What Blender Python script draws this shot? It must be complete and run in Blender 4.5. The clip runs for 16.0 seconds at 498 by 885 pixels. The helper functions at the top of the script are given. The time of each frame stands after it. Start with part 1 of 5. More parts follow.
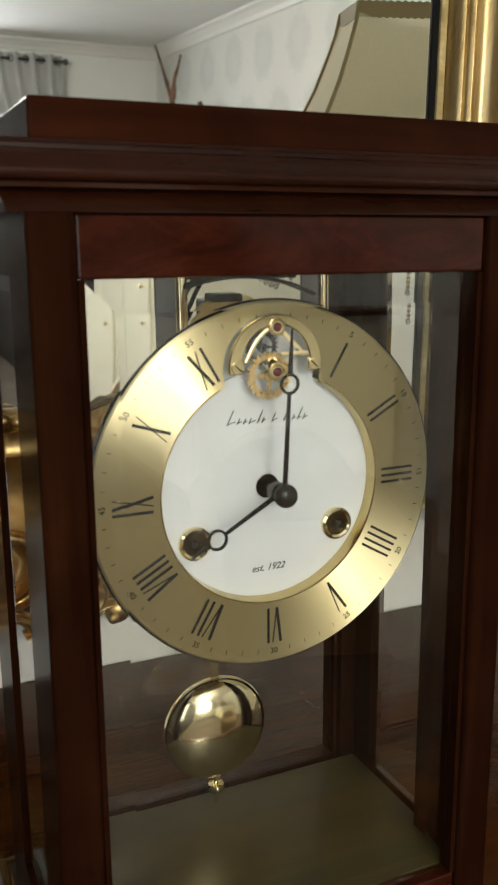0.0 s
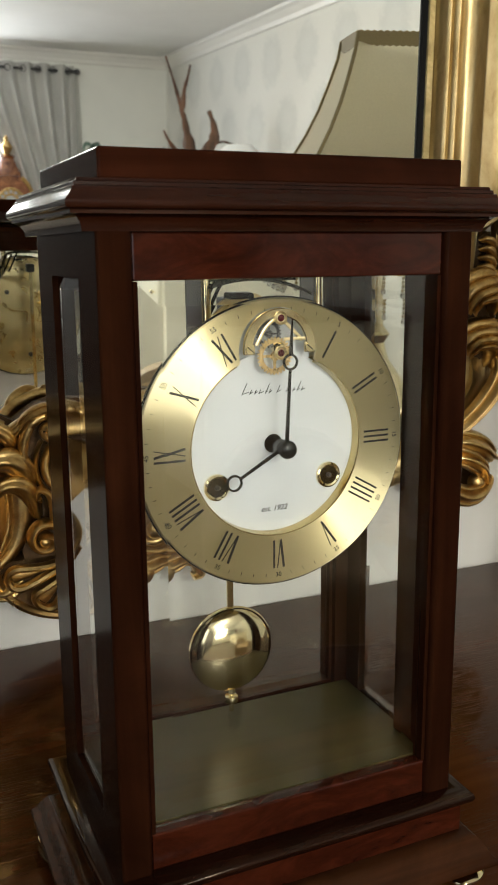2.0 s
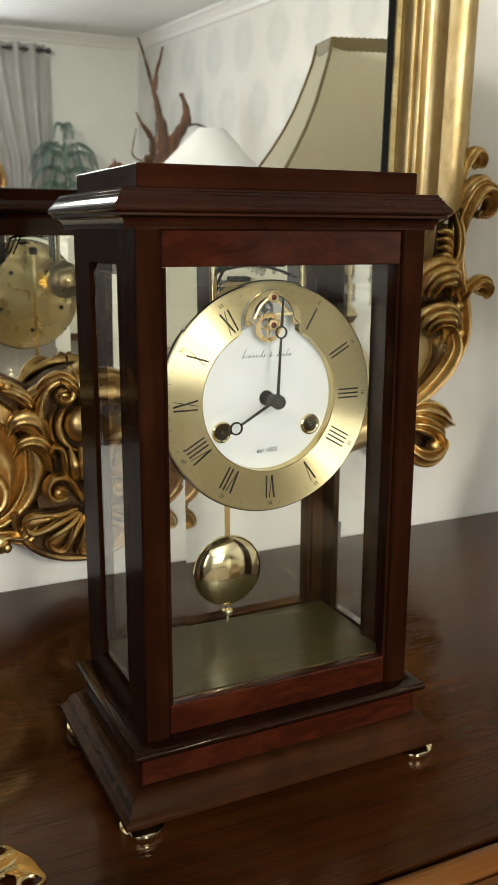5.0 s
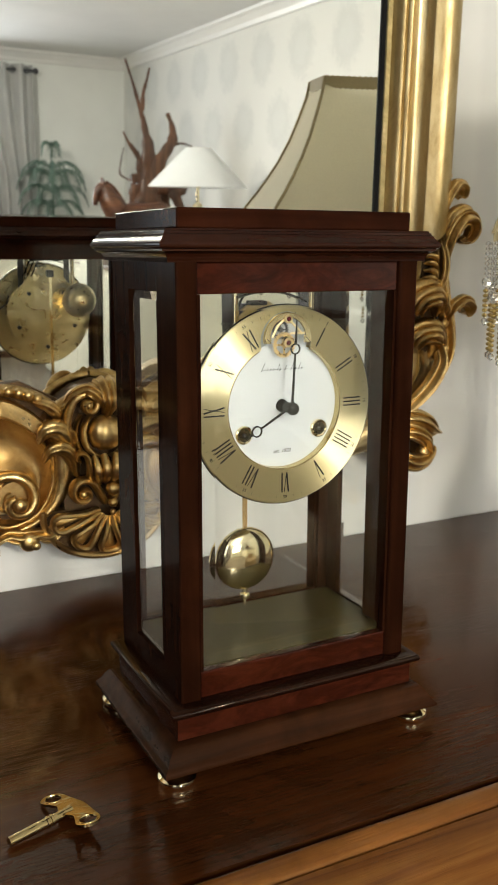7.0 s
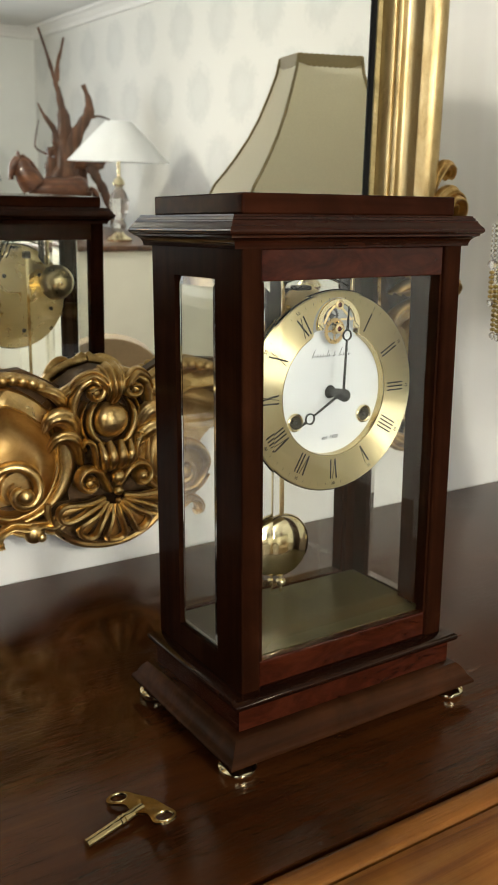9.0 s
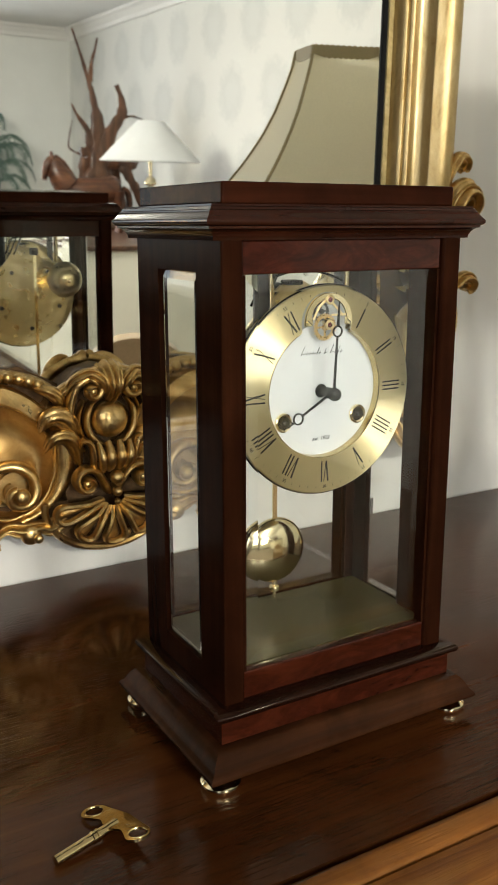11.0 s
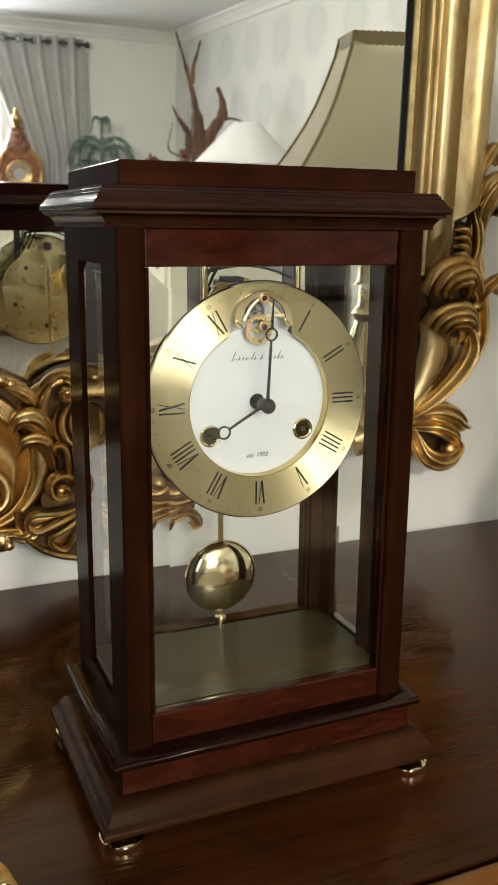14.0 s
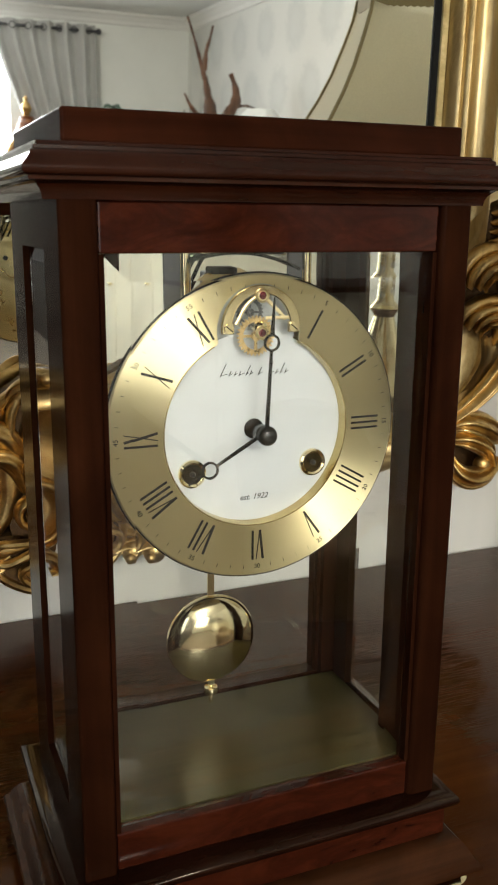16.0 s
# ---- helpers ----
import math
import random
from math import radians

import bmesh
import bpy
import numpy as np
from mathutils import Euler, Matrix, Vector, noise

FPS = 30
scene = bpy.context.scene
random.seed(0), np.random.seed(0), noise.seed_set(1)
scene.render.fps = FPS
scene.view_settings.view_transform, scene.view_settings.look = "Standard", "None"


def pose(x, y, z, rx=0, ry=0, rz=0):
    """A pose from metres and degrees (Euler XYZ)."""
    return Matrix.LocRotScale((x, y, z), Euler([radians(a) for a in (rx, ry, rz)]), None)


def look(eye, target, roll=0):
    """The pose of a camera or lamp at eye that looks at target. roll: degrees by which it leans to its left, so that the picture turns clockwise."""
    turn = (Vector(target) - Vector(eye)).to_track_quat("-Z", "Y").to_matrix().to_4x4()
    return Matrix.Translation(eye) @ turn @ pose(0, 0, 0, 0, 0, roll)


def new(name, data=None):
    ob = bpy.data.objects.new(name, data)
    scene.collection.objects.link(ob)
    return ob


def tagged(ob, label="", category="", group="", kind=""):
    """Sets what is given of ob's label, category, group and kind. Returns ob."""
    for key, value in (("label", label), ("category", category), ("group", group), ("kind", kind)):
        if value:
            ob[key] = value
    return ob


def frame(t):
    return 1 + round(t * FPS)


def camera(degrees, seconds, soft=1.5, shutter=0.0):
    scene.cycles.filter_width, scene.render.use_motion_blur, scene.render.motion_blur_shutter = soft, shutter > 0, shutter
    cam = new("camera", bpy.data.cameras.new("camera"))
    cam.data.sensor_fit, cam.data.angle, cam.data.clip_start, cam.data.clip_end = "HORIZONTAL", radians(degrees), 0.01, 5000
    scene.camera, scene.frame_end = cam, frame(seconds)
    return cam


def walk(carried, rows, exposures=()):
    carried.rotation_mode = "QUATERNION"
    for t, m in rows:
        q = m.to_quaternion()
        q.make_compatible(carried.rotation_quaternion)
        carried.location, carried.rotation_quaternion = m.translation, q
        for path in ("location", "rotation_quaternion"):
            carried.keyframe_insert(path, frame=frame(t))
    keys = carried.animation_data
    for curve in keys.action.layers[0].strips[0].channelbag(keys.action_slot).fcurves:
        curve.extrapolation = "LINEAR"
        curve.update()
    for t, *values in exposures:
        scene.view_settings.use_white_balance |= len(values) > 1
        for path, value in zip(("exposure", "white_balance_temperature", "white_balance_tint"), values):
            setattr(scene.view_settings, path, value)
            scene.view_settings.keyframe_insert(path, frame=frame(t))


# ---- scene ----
cam = camera(31.2, 16.0)
cam.data.dof.use_dof = True
cam.data.dof.focus_distance, cam.data.dof.aperture_fstop = 0.46, 42.0
PATH = [
    (0, (0.006, 0.0048, 1.2026), (0.801, 1.7888, 0.7716), -0.4),
    (0.5, (-0.002, -0.0195, 1.2041), (0.788, 1.7685, 0.7791), -0.5),
    (1, (-0.0114, -0.0401, 1.2047), (0.7736, 1.7499, 0.7817), -0.6),
    (1.5, (-0.0197, -0.0576, 1.2044), (0.7603, 1.7344, 0.7784), -0.6),
    (2, (-0.03, -0.074, 1.204), (0.749, 1.72, 0.786), -0.5),
    (2.5, (-0.04, -0.09, 1.203), (0.747, 1.7, 0.782), -0.3),
    (3, (-0.045, -0.106, 1.2), (0.746, 1.675, 0.753), -0.2),
    (3.5, (-0.052, -0.124, 1.197), (0.746, 1.651, 0.738), 0.0),
    (4, (-0.069, -0.135, 1.203), (0.741, 1.635, 0.743), 0.3),
    (4.5, (-0.079, -0.144, 1.207), (0.75, 1.617, 0.746), 0.3),
    (7, (-0.138, -0.219, 1.219), (0.738, 1.528, 0.795), 0.1),
    (7.5, (-0.167, -0.211, 1.22), (0.772, 1.5, 0.781), 0.1),
    (8, (-0.193, -0.192, 1.221), (0.806, 1.476, 0.753), 0.1),
    (8.5, (-0.211, -0.174, 1.225), (0.832, 1.465, 0.75), 0.1),
    (11, (-0.173, -0.167, 1.22), (0.799, 1.516, 0.744), -0.1),
    (11.5, (-0.151, -0.174, 1.218), (0.795, 1.524, 0.747), -0.3),
    (12, (-0.131, -0.179, 1.219), (0.789, 1.534, 0.752), -0.1),
    (12.5, (-0.108, -0.182, 1.215), (0.782, 1.547, 0.745), -0.1),
    (13, (-0.088, -0.176, 1.215), (0.743, 1.581, 0.741), -0.2),
    (13.5, (-0.072, -0.164, 1.213), (0.716, 1.612, 0.742), 0.4),
    (14, (-0.057, -0.157, 1.212), (0.711, 1.629, 0.744), 0.6),
    (14.5, (-0.047, -0.14, 1.213), (0.706, 1.652, 0.742), 0.4),
    (15, (-0.03, -0.109, 1.211), (0.718, 1.683, 0.734), 0.8),
    (15.5, (-0.014, -0.079, 1.206), (0.727, 1.717, 0.727), 0.8),
    (16, (-0.006, -0.059, 1.206), (0.731, 1.735, 0.719), 0.5),
]
walk(cam, [(t, look(eye, target, roll)) for t, eye, target, roll in PATH],
     [(0, -0.27), (1.5, -0.18), (3.5, -0.03), (7, 0.15), (11, 0.15), (13, 0.10), (14.5, 0.0), (16, -0.05)])

# ---------------------------------------------------------------- light
world = bpy.data.worlds.new("world")
scene.world = world
world.use_nodes = True
_wn = world.node_tree.nodes
_sky = _wn.new("ShaderNodeTexSky")
_sky.sky_type = "NISHITA"
_sky.sun_disc = False
_sky.sun_elevation, _sky.sun_rotation = radians(12), radians(200)
world.node_tree.links.new(_sky.outputs[0], _wn["Background"].inputs[0])
_wn["Background"].inputs[1].default_value = 0.08


def area_lamp(name, m, sx, sy, watts, colour):
    lamp = bpy.data.lights.new(name, "AREA")
    lamp.shape, lamp.size, lamp.size_y, lamp.energy, lamp.color = "RECTANGLE", sx, sy, watts, colour
    ob = new(name, lamp)
    ob.matrix_world = m
    return ob


# daylight in the two window openings, and the room's ceiling lamp
area_lamp("side_window_light", look((-1.00, -1.30, 1.50), (0.5, -1.0, 1.3)), 0.85, 1.0, 6, (0.84, 0.93, 1.0))
area_lamp("window_light", look((0.30, -6.33, 1.55), (0.30, 0, 1.45)), 1.5, 1.2, 66, (0.94, 0.97, 1.0))
_bulb = bpy.data.lights.new("ceiling_lamp_light", "POINT")
_bulb.energy, _bulb.color, _bulb.shadow_soft_size = 165, (1.0, 0.965, 0.845), 0.20
new("ceiling_lamp_light", _bulb).location = (0.05, -2.70, 2.13)


# ---------------------------------------------------------------- materials
def material(name, colour, rough=0.5, metal=0.0, **more):
    mat = bpy.data.materials.new(name)
    mat.use_nodes = True
    b = mat.node_tree.nodes["Principled BSDF"]
    b.inputs["Base Color"].default_value = (*colour, 1)
    b.inputs["Roughness"].default_value = rough
    b.inputs["Metallic"].default_value = metal
    for key, value in more.items():
        b.inputs[key.replace("_", " ")].default_value = value
    return mat


def node(mat, kind, **values):
    n = mat.node_tree.nodes.new(kind)
    for key, value in values.items():
        if key in n.inputs:
            n.inputs[key].default_value = value
    return n


def link(mat, a, b):
    mat.node_tree.links.new(a, b)


def coords(mat, scale=(1, 1, 1), turn=(0, 0, 0)):
    tc = node(mat, "ShaderNodeTexCoord")
    mp = node(mat, "ShaderNodeMapping")
    mp.inputs["Scale"].default_value = scale
    mp.inputs["Rotation"].default_value = turn
    link(mat, tc.outputs["Object"], mp.inputs["Vector"])
    return mp.outputs["Vector"]


def noise_of(mat, vec, scale, detail=4.0, rough=0.55, warp=0.0):
    n = node(mat, "ShaderNodeTexNoise")
    n.inputs["Scale"].default_value, n.inputs["Detail"].default_value = scale, detail
    n.inputs["Roughness"].default_value, n.inputs["Distortion"].default_value = rough, warp
    link(mat, vec, n.inputs["Vector"])
    return n.outputs["Fac"]


def ramp(mat, fac, stops):
    r = node(mat, "ShaderNodeValToRGB")
    while len(r.color_ramp.elements) < len(stops):
        r.color_ramp.elements.new(0.5)
    for e, (p, c) in zip(r.color_ramp.elements, stops):
        e.position = p
        e.color = (*c, 1) if len(c) == 3 else c
    link(mat, fac, r.inputs["Fac"])
    return r.outputs["Color"]


def grey(a):
    return (a, a, a)


def mix(mat, fac, a, b, how="MIX"):
    m = mat.node_tree.nodes.new("ShaderNodeMix")
    m.data_type, m.blend_type = "RGBA", how
    if isinstance(fac, float):
        m.inputs[0].default_value = fac
    else:
        link(mat, fac, m.inputs[0])
    link(mat, a, m.inputs[6])
    link(mat, b, m.inputs[7])
    return m.outputs[2]


def bump(mat, height, strength, distance=0.001):
    b = node(mat, "ShaderNodeBump")
    b.inputs["Strength"].default_value, b.inputs["Distance"].default_value = strength, distance
    link(mat, height, b.inputs["Height"])
    link(mat, b.outputs["Normal"], shader(mat).inputs["Normal"])


def shader(mat):
    return mat.node_tree.nodes["Principled BSDF"]


def base(mat, colour):
    link(mat, colour, shader(mat).inputs["Base Color"])


def rough_map(mat, fac, lo, hi):
    link(mat, ramp(mat, fac, [(0.3, grey(lo)), (0.7, grey(hi))]), shader(mat).inputs["Roughness"])


def wood(name, dark, mid, light, along, rough=(0.2, 0.35), coat=0.5, grain=1.0, blot=7.0, relief=0.15, gloss=0.5, amber=False, pores=False):
    """Stained, varnished wood; along: the axis its grain runs along."""
    mat = material(name, mid, 0.3, Coat_Weight=coat, Coat_Roughness=0.08, Specular_IOR_Level=gloss, Specular_Tint=(1.0, 0.85, 0.68, 1.0) if amber else (1.0, 1.0, 1.0, 1.0))
    s = [90 * grain, 90 * grain, 90 * grain]
    s["xyz".index(along)] = 5 * grain
    v = coords(mat, tuple(s))
    fibres = noise_of(mat, v, 1.0, 6, 0.6, 0.6)
    w = coords(mat)
    clouds = noise_of(mat, w, blot, 5, 0.6, 1.2)
    c1 = ramp(mat, fibres, [(0.3, dark), (0.52, mid), (0.72, light)])
    c2 = ramp(mat, clouds, [(0.3, grey(0.55)), (0.7, grey(1.25))])
    base(mat, mix(mat, 1.0, c1, c2, "MULTIPLY"))
    shader(mat).inputs["Roughness"].default_value = sum(rough) / 2
    if pores:
        s = [520.0, 520.0, 520.0]
        s["xyz".index(along)] = 26.0
        open_grain = noise_of(mat, coords(mat, tuple(s)), 1.0, 3, 0.6, 0.3)
        patches = noise_of(mat, w, 9, 3, 0.5, 0.6)
        dips = ramp(mat, open_grain, [(0.40, grey(0.0)), (0.50, grey(1.0))])
        bump(mat, mix(mat, ramp(mat, patches, [(0.42, grey(0.15)), (0.62, grey(1.0))]), fibres, dips), relief, 0.0004)
    else:
        bump(mat, fibres, relief, 0.0004)
    return mat


CLOCK_WOOD = wood("mahogany_upright", (0.0130, 0.0036, 0.0016), (0.0224, 0.0068, 0.0028), (0.0319, 0.0106, 0.0043), "z", (0.12, 0.18), 0.0, 1.0, 12, 0.003, 0.010)
CLOCK_WOOD_X = wood("mahogany_level", (0.0153, 0.0037, 0.0015), (0.0263, 0.0070, 0.0029), (0.0365, 0.0102, 0.0044), "x", (0.06, 0.09), 0.0, 1.0, 12, 0.002, 0.22)
CAP_WOOD = wood("mahogany_cap", (0.0153, 0.0037, 0.0015), (0.0263, 0.0070, 0.0029), (0.0365, 0.0102, 0.0044), "x", (0.10, 0.14), 0.0, 1.0, 12, 0.002, 0.025)
LEDGE_WOOD = wood("dark_lacquered_ledge", (0.0080, 0.0022, 0.0011), (0.0136, 0.0040, 0.0019), (0.0192, 0.0060, 0.0029), "x", (0.10, 0.16), 0.0, 1.0, 12, 0.0, 0.22, True)
SIDEBOARD = wood("sideboard_veneer", (0.0351, 0.0094, 0.0024), (0.0519, 0.0147, 0.0038), (0.0720, 0.0222, 0.0059), "x", (0.07, 0.13), 0.0, 0.55, 5, 0.22, 0.30, True, True)
BORDER = wood("sideboard_border", (0.0954, 0.0270, 0.0051), (0.2020, 0.0696, 0.0123), (0.3143, 0.1257, 0.0270), "x", (0.20, 0.30), 0.0, 0.6, 5, 0.4, 0.35, True, True)
PLINTH_WOOD = wood("satin_plinth_wood", (0.0204, 0.0066, 0.0026), (0.0348, 0.0115, 0.0043), (0.0493, 0.0179, 0.0066), "x", (0.18, 0.24), 0.0, 1.0, 12, 0.0, 0.10, True)
FLOOR_BOARD = wood("dark_floor_board", (0.0354, 0.0274, 0.0080), (0.0442, 0.0354, 0.0115), (0.0548, 0.0442, 0.0150), "x", (0.27, 0.31), 0.0, 1.0, 5, 0.003, 0.35)
BURL = material("burl_veneer", (0.09, 0.025, 0.012), 0.10, Specular_IOR_Level=0.24)
_v = coords(BURL, (1, 1, 2.2))
_f = noise_of(BURL, _v, 24, 5, 0.6, 2.2)
_g = noise_of(BURL, _v, 160, 4, 0.7, 1.0)
base(BURL, mix(BURL, 1.0, ramp(BURL, _f, [(0.30, (0.020, 0.0036, 0.0015)), (0.5, (0.035, 0.0068, 0.0027)), (0.72, (0.056, 0.0120, 0.0046))]),
               ramp(BURL, _g, [(0.3, grey(0.85)), (0.7, grey(1.08))]), "MULTIPLY"))

BRASS = material("polished_brass", (0.91, 0.79, 0.51), 0.10, 1.0)
_f = noise_of(BRASS, coords(BRASS), 120, 3)
rough_map(BRASS, _f, 0.06, 0.16)
DULL_BRASS = material("lacquered_brass", (0.84, 0.70, 0.40), 0.2, 1.0)
_f = noise_of(DULL_BRASS, coords(DULL_BRASS), 60, 5, 0.6, 1.0)
rough_map(DULL_BRASS, _f, 0.24, 0.36)
bump(DULL_BRASS, noise_of(DULL_BRASS, coords(DULL_BRASS, (0.5, 1, 1.6)), 30, 1, 0.4, 0.8), 0.35, 0.004)
DIAL_BRASS = material("brushed_dial_brass", (0.67, 0.575, 0.33), 0.345, 1.0, Anisotropic=1.0, Anisotropic_Rotation=0.25)
_t = node(DIAL_BRASS, "ShaderNodeTangent")
_t.direction_type, _t.axis = "RADIAL", "Y"
link(DIAL_BRASS, _t.outputs[0], shader(DIAL_BRASS).inputs["Tangent"])
WHEEL_BRASS = material("rosy_wheel_brass", (0.63, 0.45, 0.21), 0.30, 1.0)
rough_map(WHEEL_BRASS, noise_of(WHEEL_BRASS, coords(WHEEL_BRASS), 400, 3), 0.24, 0.36)
RIM_BRASS = material("polished_rim_brass", (0.58, 0.46, 0.22), 0.14, 1.0)
rough_map(RIM_BRASS, noise_of(RIM_BRASS, coords(RIM_BRASS), 80, 3), 0.10, 0.20)
SATIN_BRASS = material("satin_gilt_brass", (0.92, 0.77, 0.44), 0.34, 1.0)
rough_map(SATIN_BRASS, noise_of(SATIN_BRASS, coords(SATIN_BRASS), 300, 3), 0.26, 0.40)
KEY_BRASS = material("worn_key_brass", (0.56, 0.44, 0.22), 0.14, 1.0)
rough_map(KEY_BRASS, noise_of(KEY_BRASS, coords(KEY_BRASS), 60, 3), 0.10, 0.20)
bump(KEY_BRASS, noise_of(KEY_BRASS, coords(KEY_BRASS), 55, 2, 0.5, 0.6), 0.5, 0.0030)
STEEL = material("dark_steel", (0.10, 0.10, 0.105), 0.28, 0.9)
ENAMEL = material("white_dial_enamel", (0.80, 0.79, 0.75), 0.35)
_f = noise_of(ENAMEL, coords(ENAMEL), 90, 3)
base(ENAMEL, ramp(ENAMEL, _f, [(0.3, (0.415, 0.428, 0.425)), (0.7, (0.435, 0.448, 0.445))]))
BLACK = material("black_lacquer", (0.008, 0.008, 0.008), 0.18)
WELL = material("dark_bronze_well", (0.022, 0.015, 0.005), 0.15, 0.3)
INK = material("black_print", (0.010, 0.009, 0.008), 0.7, Specular_IOR_Level=0.15)
RUBY = material("ruby_jewel", (0.06, 0.008, 0.010), 0.08)
SILVER = material("silvered_plate", (0.80, 0.79, 0.74), 0.35, 0.35)

GILT = material("antique_gilding", (0.52, 0.33, 0.10), 0.3, 1.0)
_v = coords(GILT)
_f = noise_of(GILT, _v, 26, 6, 0.65, 1.5)
_g = noise_of(GILT, _v, 190, 4, 0.6, 0.4)
base(GILT, mix(GILT, 1.0, ramp(GILT, _f, [(0.28, (0.34, 0.19, 0.060)), (0.5, (0.60, 0.40, 0.155)), (0.75, (0.84, 0.63, 0.31))]),
               ramp(GILT, _g, [(0.3, grey(0.86)), (0.7, grey(1.05))]), "MULTIPLY"))
rough_map(GILT, _f, 0.40, 0.26)
bump(GILT, _g, 0.05, 0.0005)
HOLLOW = material("burnished_orange_gilding", (0.5, 0.3, 0.1), 0.5, 1.0)
_p = noise_of(HOLLOW, coords(HOLLOW), 24, 5, 0.6, 1.2)
base(HOLLOW, ramp(HOLLOW, _p, [(0.3, (0.34, 0.19, 0.06)), (0.55, (0.52, 0.34, 0.13)), (0.75, (0.70, 0.52, 0.25))]))
rough_map(HOLLOW, _p, 0.52, 0.38)
# Brown patina for recessed parts; the dark colour also stands in for their shade.
PATINA_SHADE = material("gilt_patina_and_shade", (0.20, 0.12, 0.04), 0.48, 0.5)
_p = noise_of(PATINA_SHADE, coords(PATINA_SHADE), 60, 5, 0.65, 1.0)
base(PATINA_SHADE, ramp(PATINA_SHADE, _p, [(0.3, (0.045, 0.022, 0.007)), (0.55, (0.10, 0.052, 0.016)), (0.8, (0.22, 0.125, 0.042))]))
GILT_WORN = material("worn_gilding", (0.62, 0.45, 0.18), 0.3, 1.0)
_v = coords(GILT_WORN, (1, 1, 0.35))
_f = noise_of(GILT_WORN, _v, 34, 6, 0.7, 1.0)
_g = noise_of(GILT_WORN, _v, 260, 4, 0.6)
base(GILT_WORN, ramp(GILT_WORN, _f, [(0.27, (0.29, 0.185, 0.075)), (0.44, (0.46, 0.34, 0.16)), (0.78, (0.62, 0.50, 0.285))]))
rough_map(GILT_WORN, _f, 0.46, 0.34)
bump(GILT_WORN, _g, 0.1, 0.0004)

SLIP = material("black_slip_paint", (0.006, 0.006, 0.006), 0.6, Specular_IOR_Level=0.1)
LIP = material("pale_gold_paint", (0.45, 0.38, 0.20), 0.38, 0.5)
_p = noise_of(LIP, coords(LIP), 70, 5, 0.65, 0.6)
base(LIP, ramp(LIP, _p, [(0.3, (0.30, 0.24, 0.11)), (0.6, (0.52, 0.44, 0.23)), (0.8, (0.68, 0.60, 0.36))]))

GLASS = material("clear_glass", (0.97, 0.985, 0.97), 0.0, IOR=1.46, Transmission_Weight=1.0)
MIRROR = material("mirror_silver", (0.88, 0.89, 0.87), 0.0, 1.0)
CRYSTAL = material("cut_crystal", (0.98, 0.97, 0.94), 0.02, IOR=1.5, Transmission_Weight=0.9)
GOLD_BEAD = material("gold_glass_bead", (0.60, 0.44, 0.16), 0.22, 0.6)


def plaster(name, colour, rough=0.7, stripes=0.0, tone=0.05):
    mat = material(name, colour, rough)
    v = coords(mat)
    f = noise_of(mat, v, 2.2, 5, 0.6)
    g = noise_of(mat, v, 160, 3)
    c = ramp(mat, f, [(0.25, tuple(k * (1 - tone) for k in colour)), (0.75, tuple(min(1, k * (1 + tone)) for k in colour))])
    if stripes:
        w = node(mat, "ShaderNodeTexWave")
        w.wave_type, w.bands_direction = "BANDS", "X"
        w.inputs["Scale"].default_value, w.inputs["Distortion"].default_value = stripes, 0.4
        link(mat, v, w.inputs["Vector"])
        c = mix(mat, 1.0, c, ramp(mat, w.outputs["Fac"], [(0.2, grey(0.965)), (0.5, grey(1.0)), (0.9, grey(0.985))]), "MULTIPLY")
    base(mat, c)
    bump(mat, g, 0.12, 0.0008)
    return mat


WALL = plaster("cream_striped_wallpaper", (0.81, 0.80, 0.755), 0.6, 3.2)
PLAIN_WALL = plaster("plain_wall_paint", (0.82, 0.83, 0.79))
CEILING = plaster("ceiling_paint", (0.83, 0.83, 0.81))
CARPET = plaster("brown_carpet", (0.15, 0.125, 0.10), 0.95, 0, 0.1)
# Near-black for the unseen west wall, to darken reflections and cut bounced light.
DARK_WALL = plaster("unseen_dark_wall", (0.020, 0.015, 0.012), 0.8)
WHITE_PAINT = plaster("white_gloss_paint", (0.80, 0.79, 0.76), 0.35)
CREAM_PAINT = plaster("cream_cabinet_paint", (0.86, 0.83, 0.70), 0.45)

DAMASK = material("damask_wallpaper", (0.72, 0.70, 0.66), 0.6)
_v = coords(DAMASK)
_sep = node(DAMASK, "ShaderNodeSeparateXYZ")
link(DAMASK, _v, _sep.inputs[0])


def maths(mat, how, a, b=0.0):
    m = mat.node_tree.nodes.new("ShaderNodeMath")
    m.operation = how
    for i, k in enumerate((a, b)):
        if isinstance(k, (int, float)):
            m.inputs[i].default_value = k
        else:
            link(mat, k, m.inputs[i])
    return m.outputs[0]


# ogee medallions, each row shifted half a repeat
_row = maths(DAMASK, "FLOOR", maths(DAMASK, "MULTIPLY", _sep.outputs["Z"], 2.6))
_sh = maths(DAMASK, "MULTIPLY", maths(DAMASK, "PINGPONG", _row, 1.0), 0.5)
_uu = maths(DAMASK, "SUBTRACT", maths(DAMASK, "FRACT", maths(DAMASK, "ADD", maths(DAMASK, "MULTIPLY", _sep.outputs["Y"], 2.1), _sh)), 0.5)
_vv = maths(DAMASK, "SUBTRACT", maths(DAMASK, "FRACT", maths(DAMASK, "MULTIPLY", _sep.outputs["Z"], 2.6)), 0.5)
_r2 = maths(DAMASK, "SQRT", maths(DAMASK, "ADD", maths(DAMASK, "POWER", maths(DAMASK, "MULTIPLY", _uu, 1.35), 2.0), maths(DAMASK, "POWER", _vv, 2.0)))
_wob = maths(DAMASK, "MULTIPLY", maths(DAMASK, "SUBTRACT", noise_of(DAMASK, _v, 22, 4, 0.65, 1.0), 0.5), 0.55)
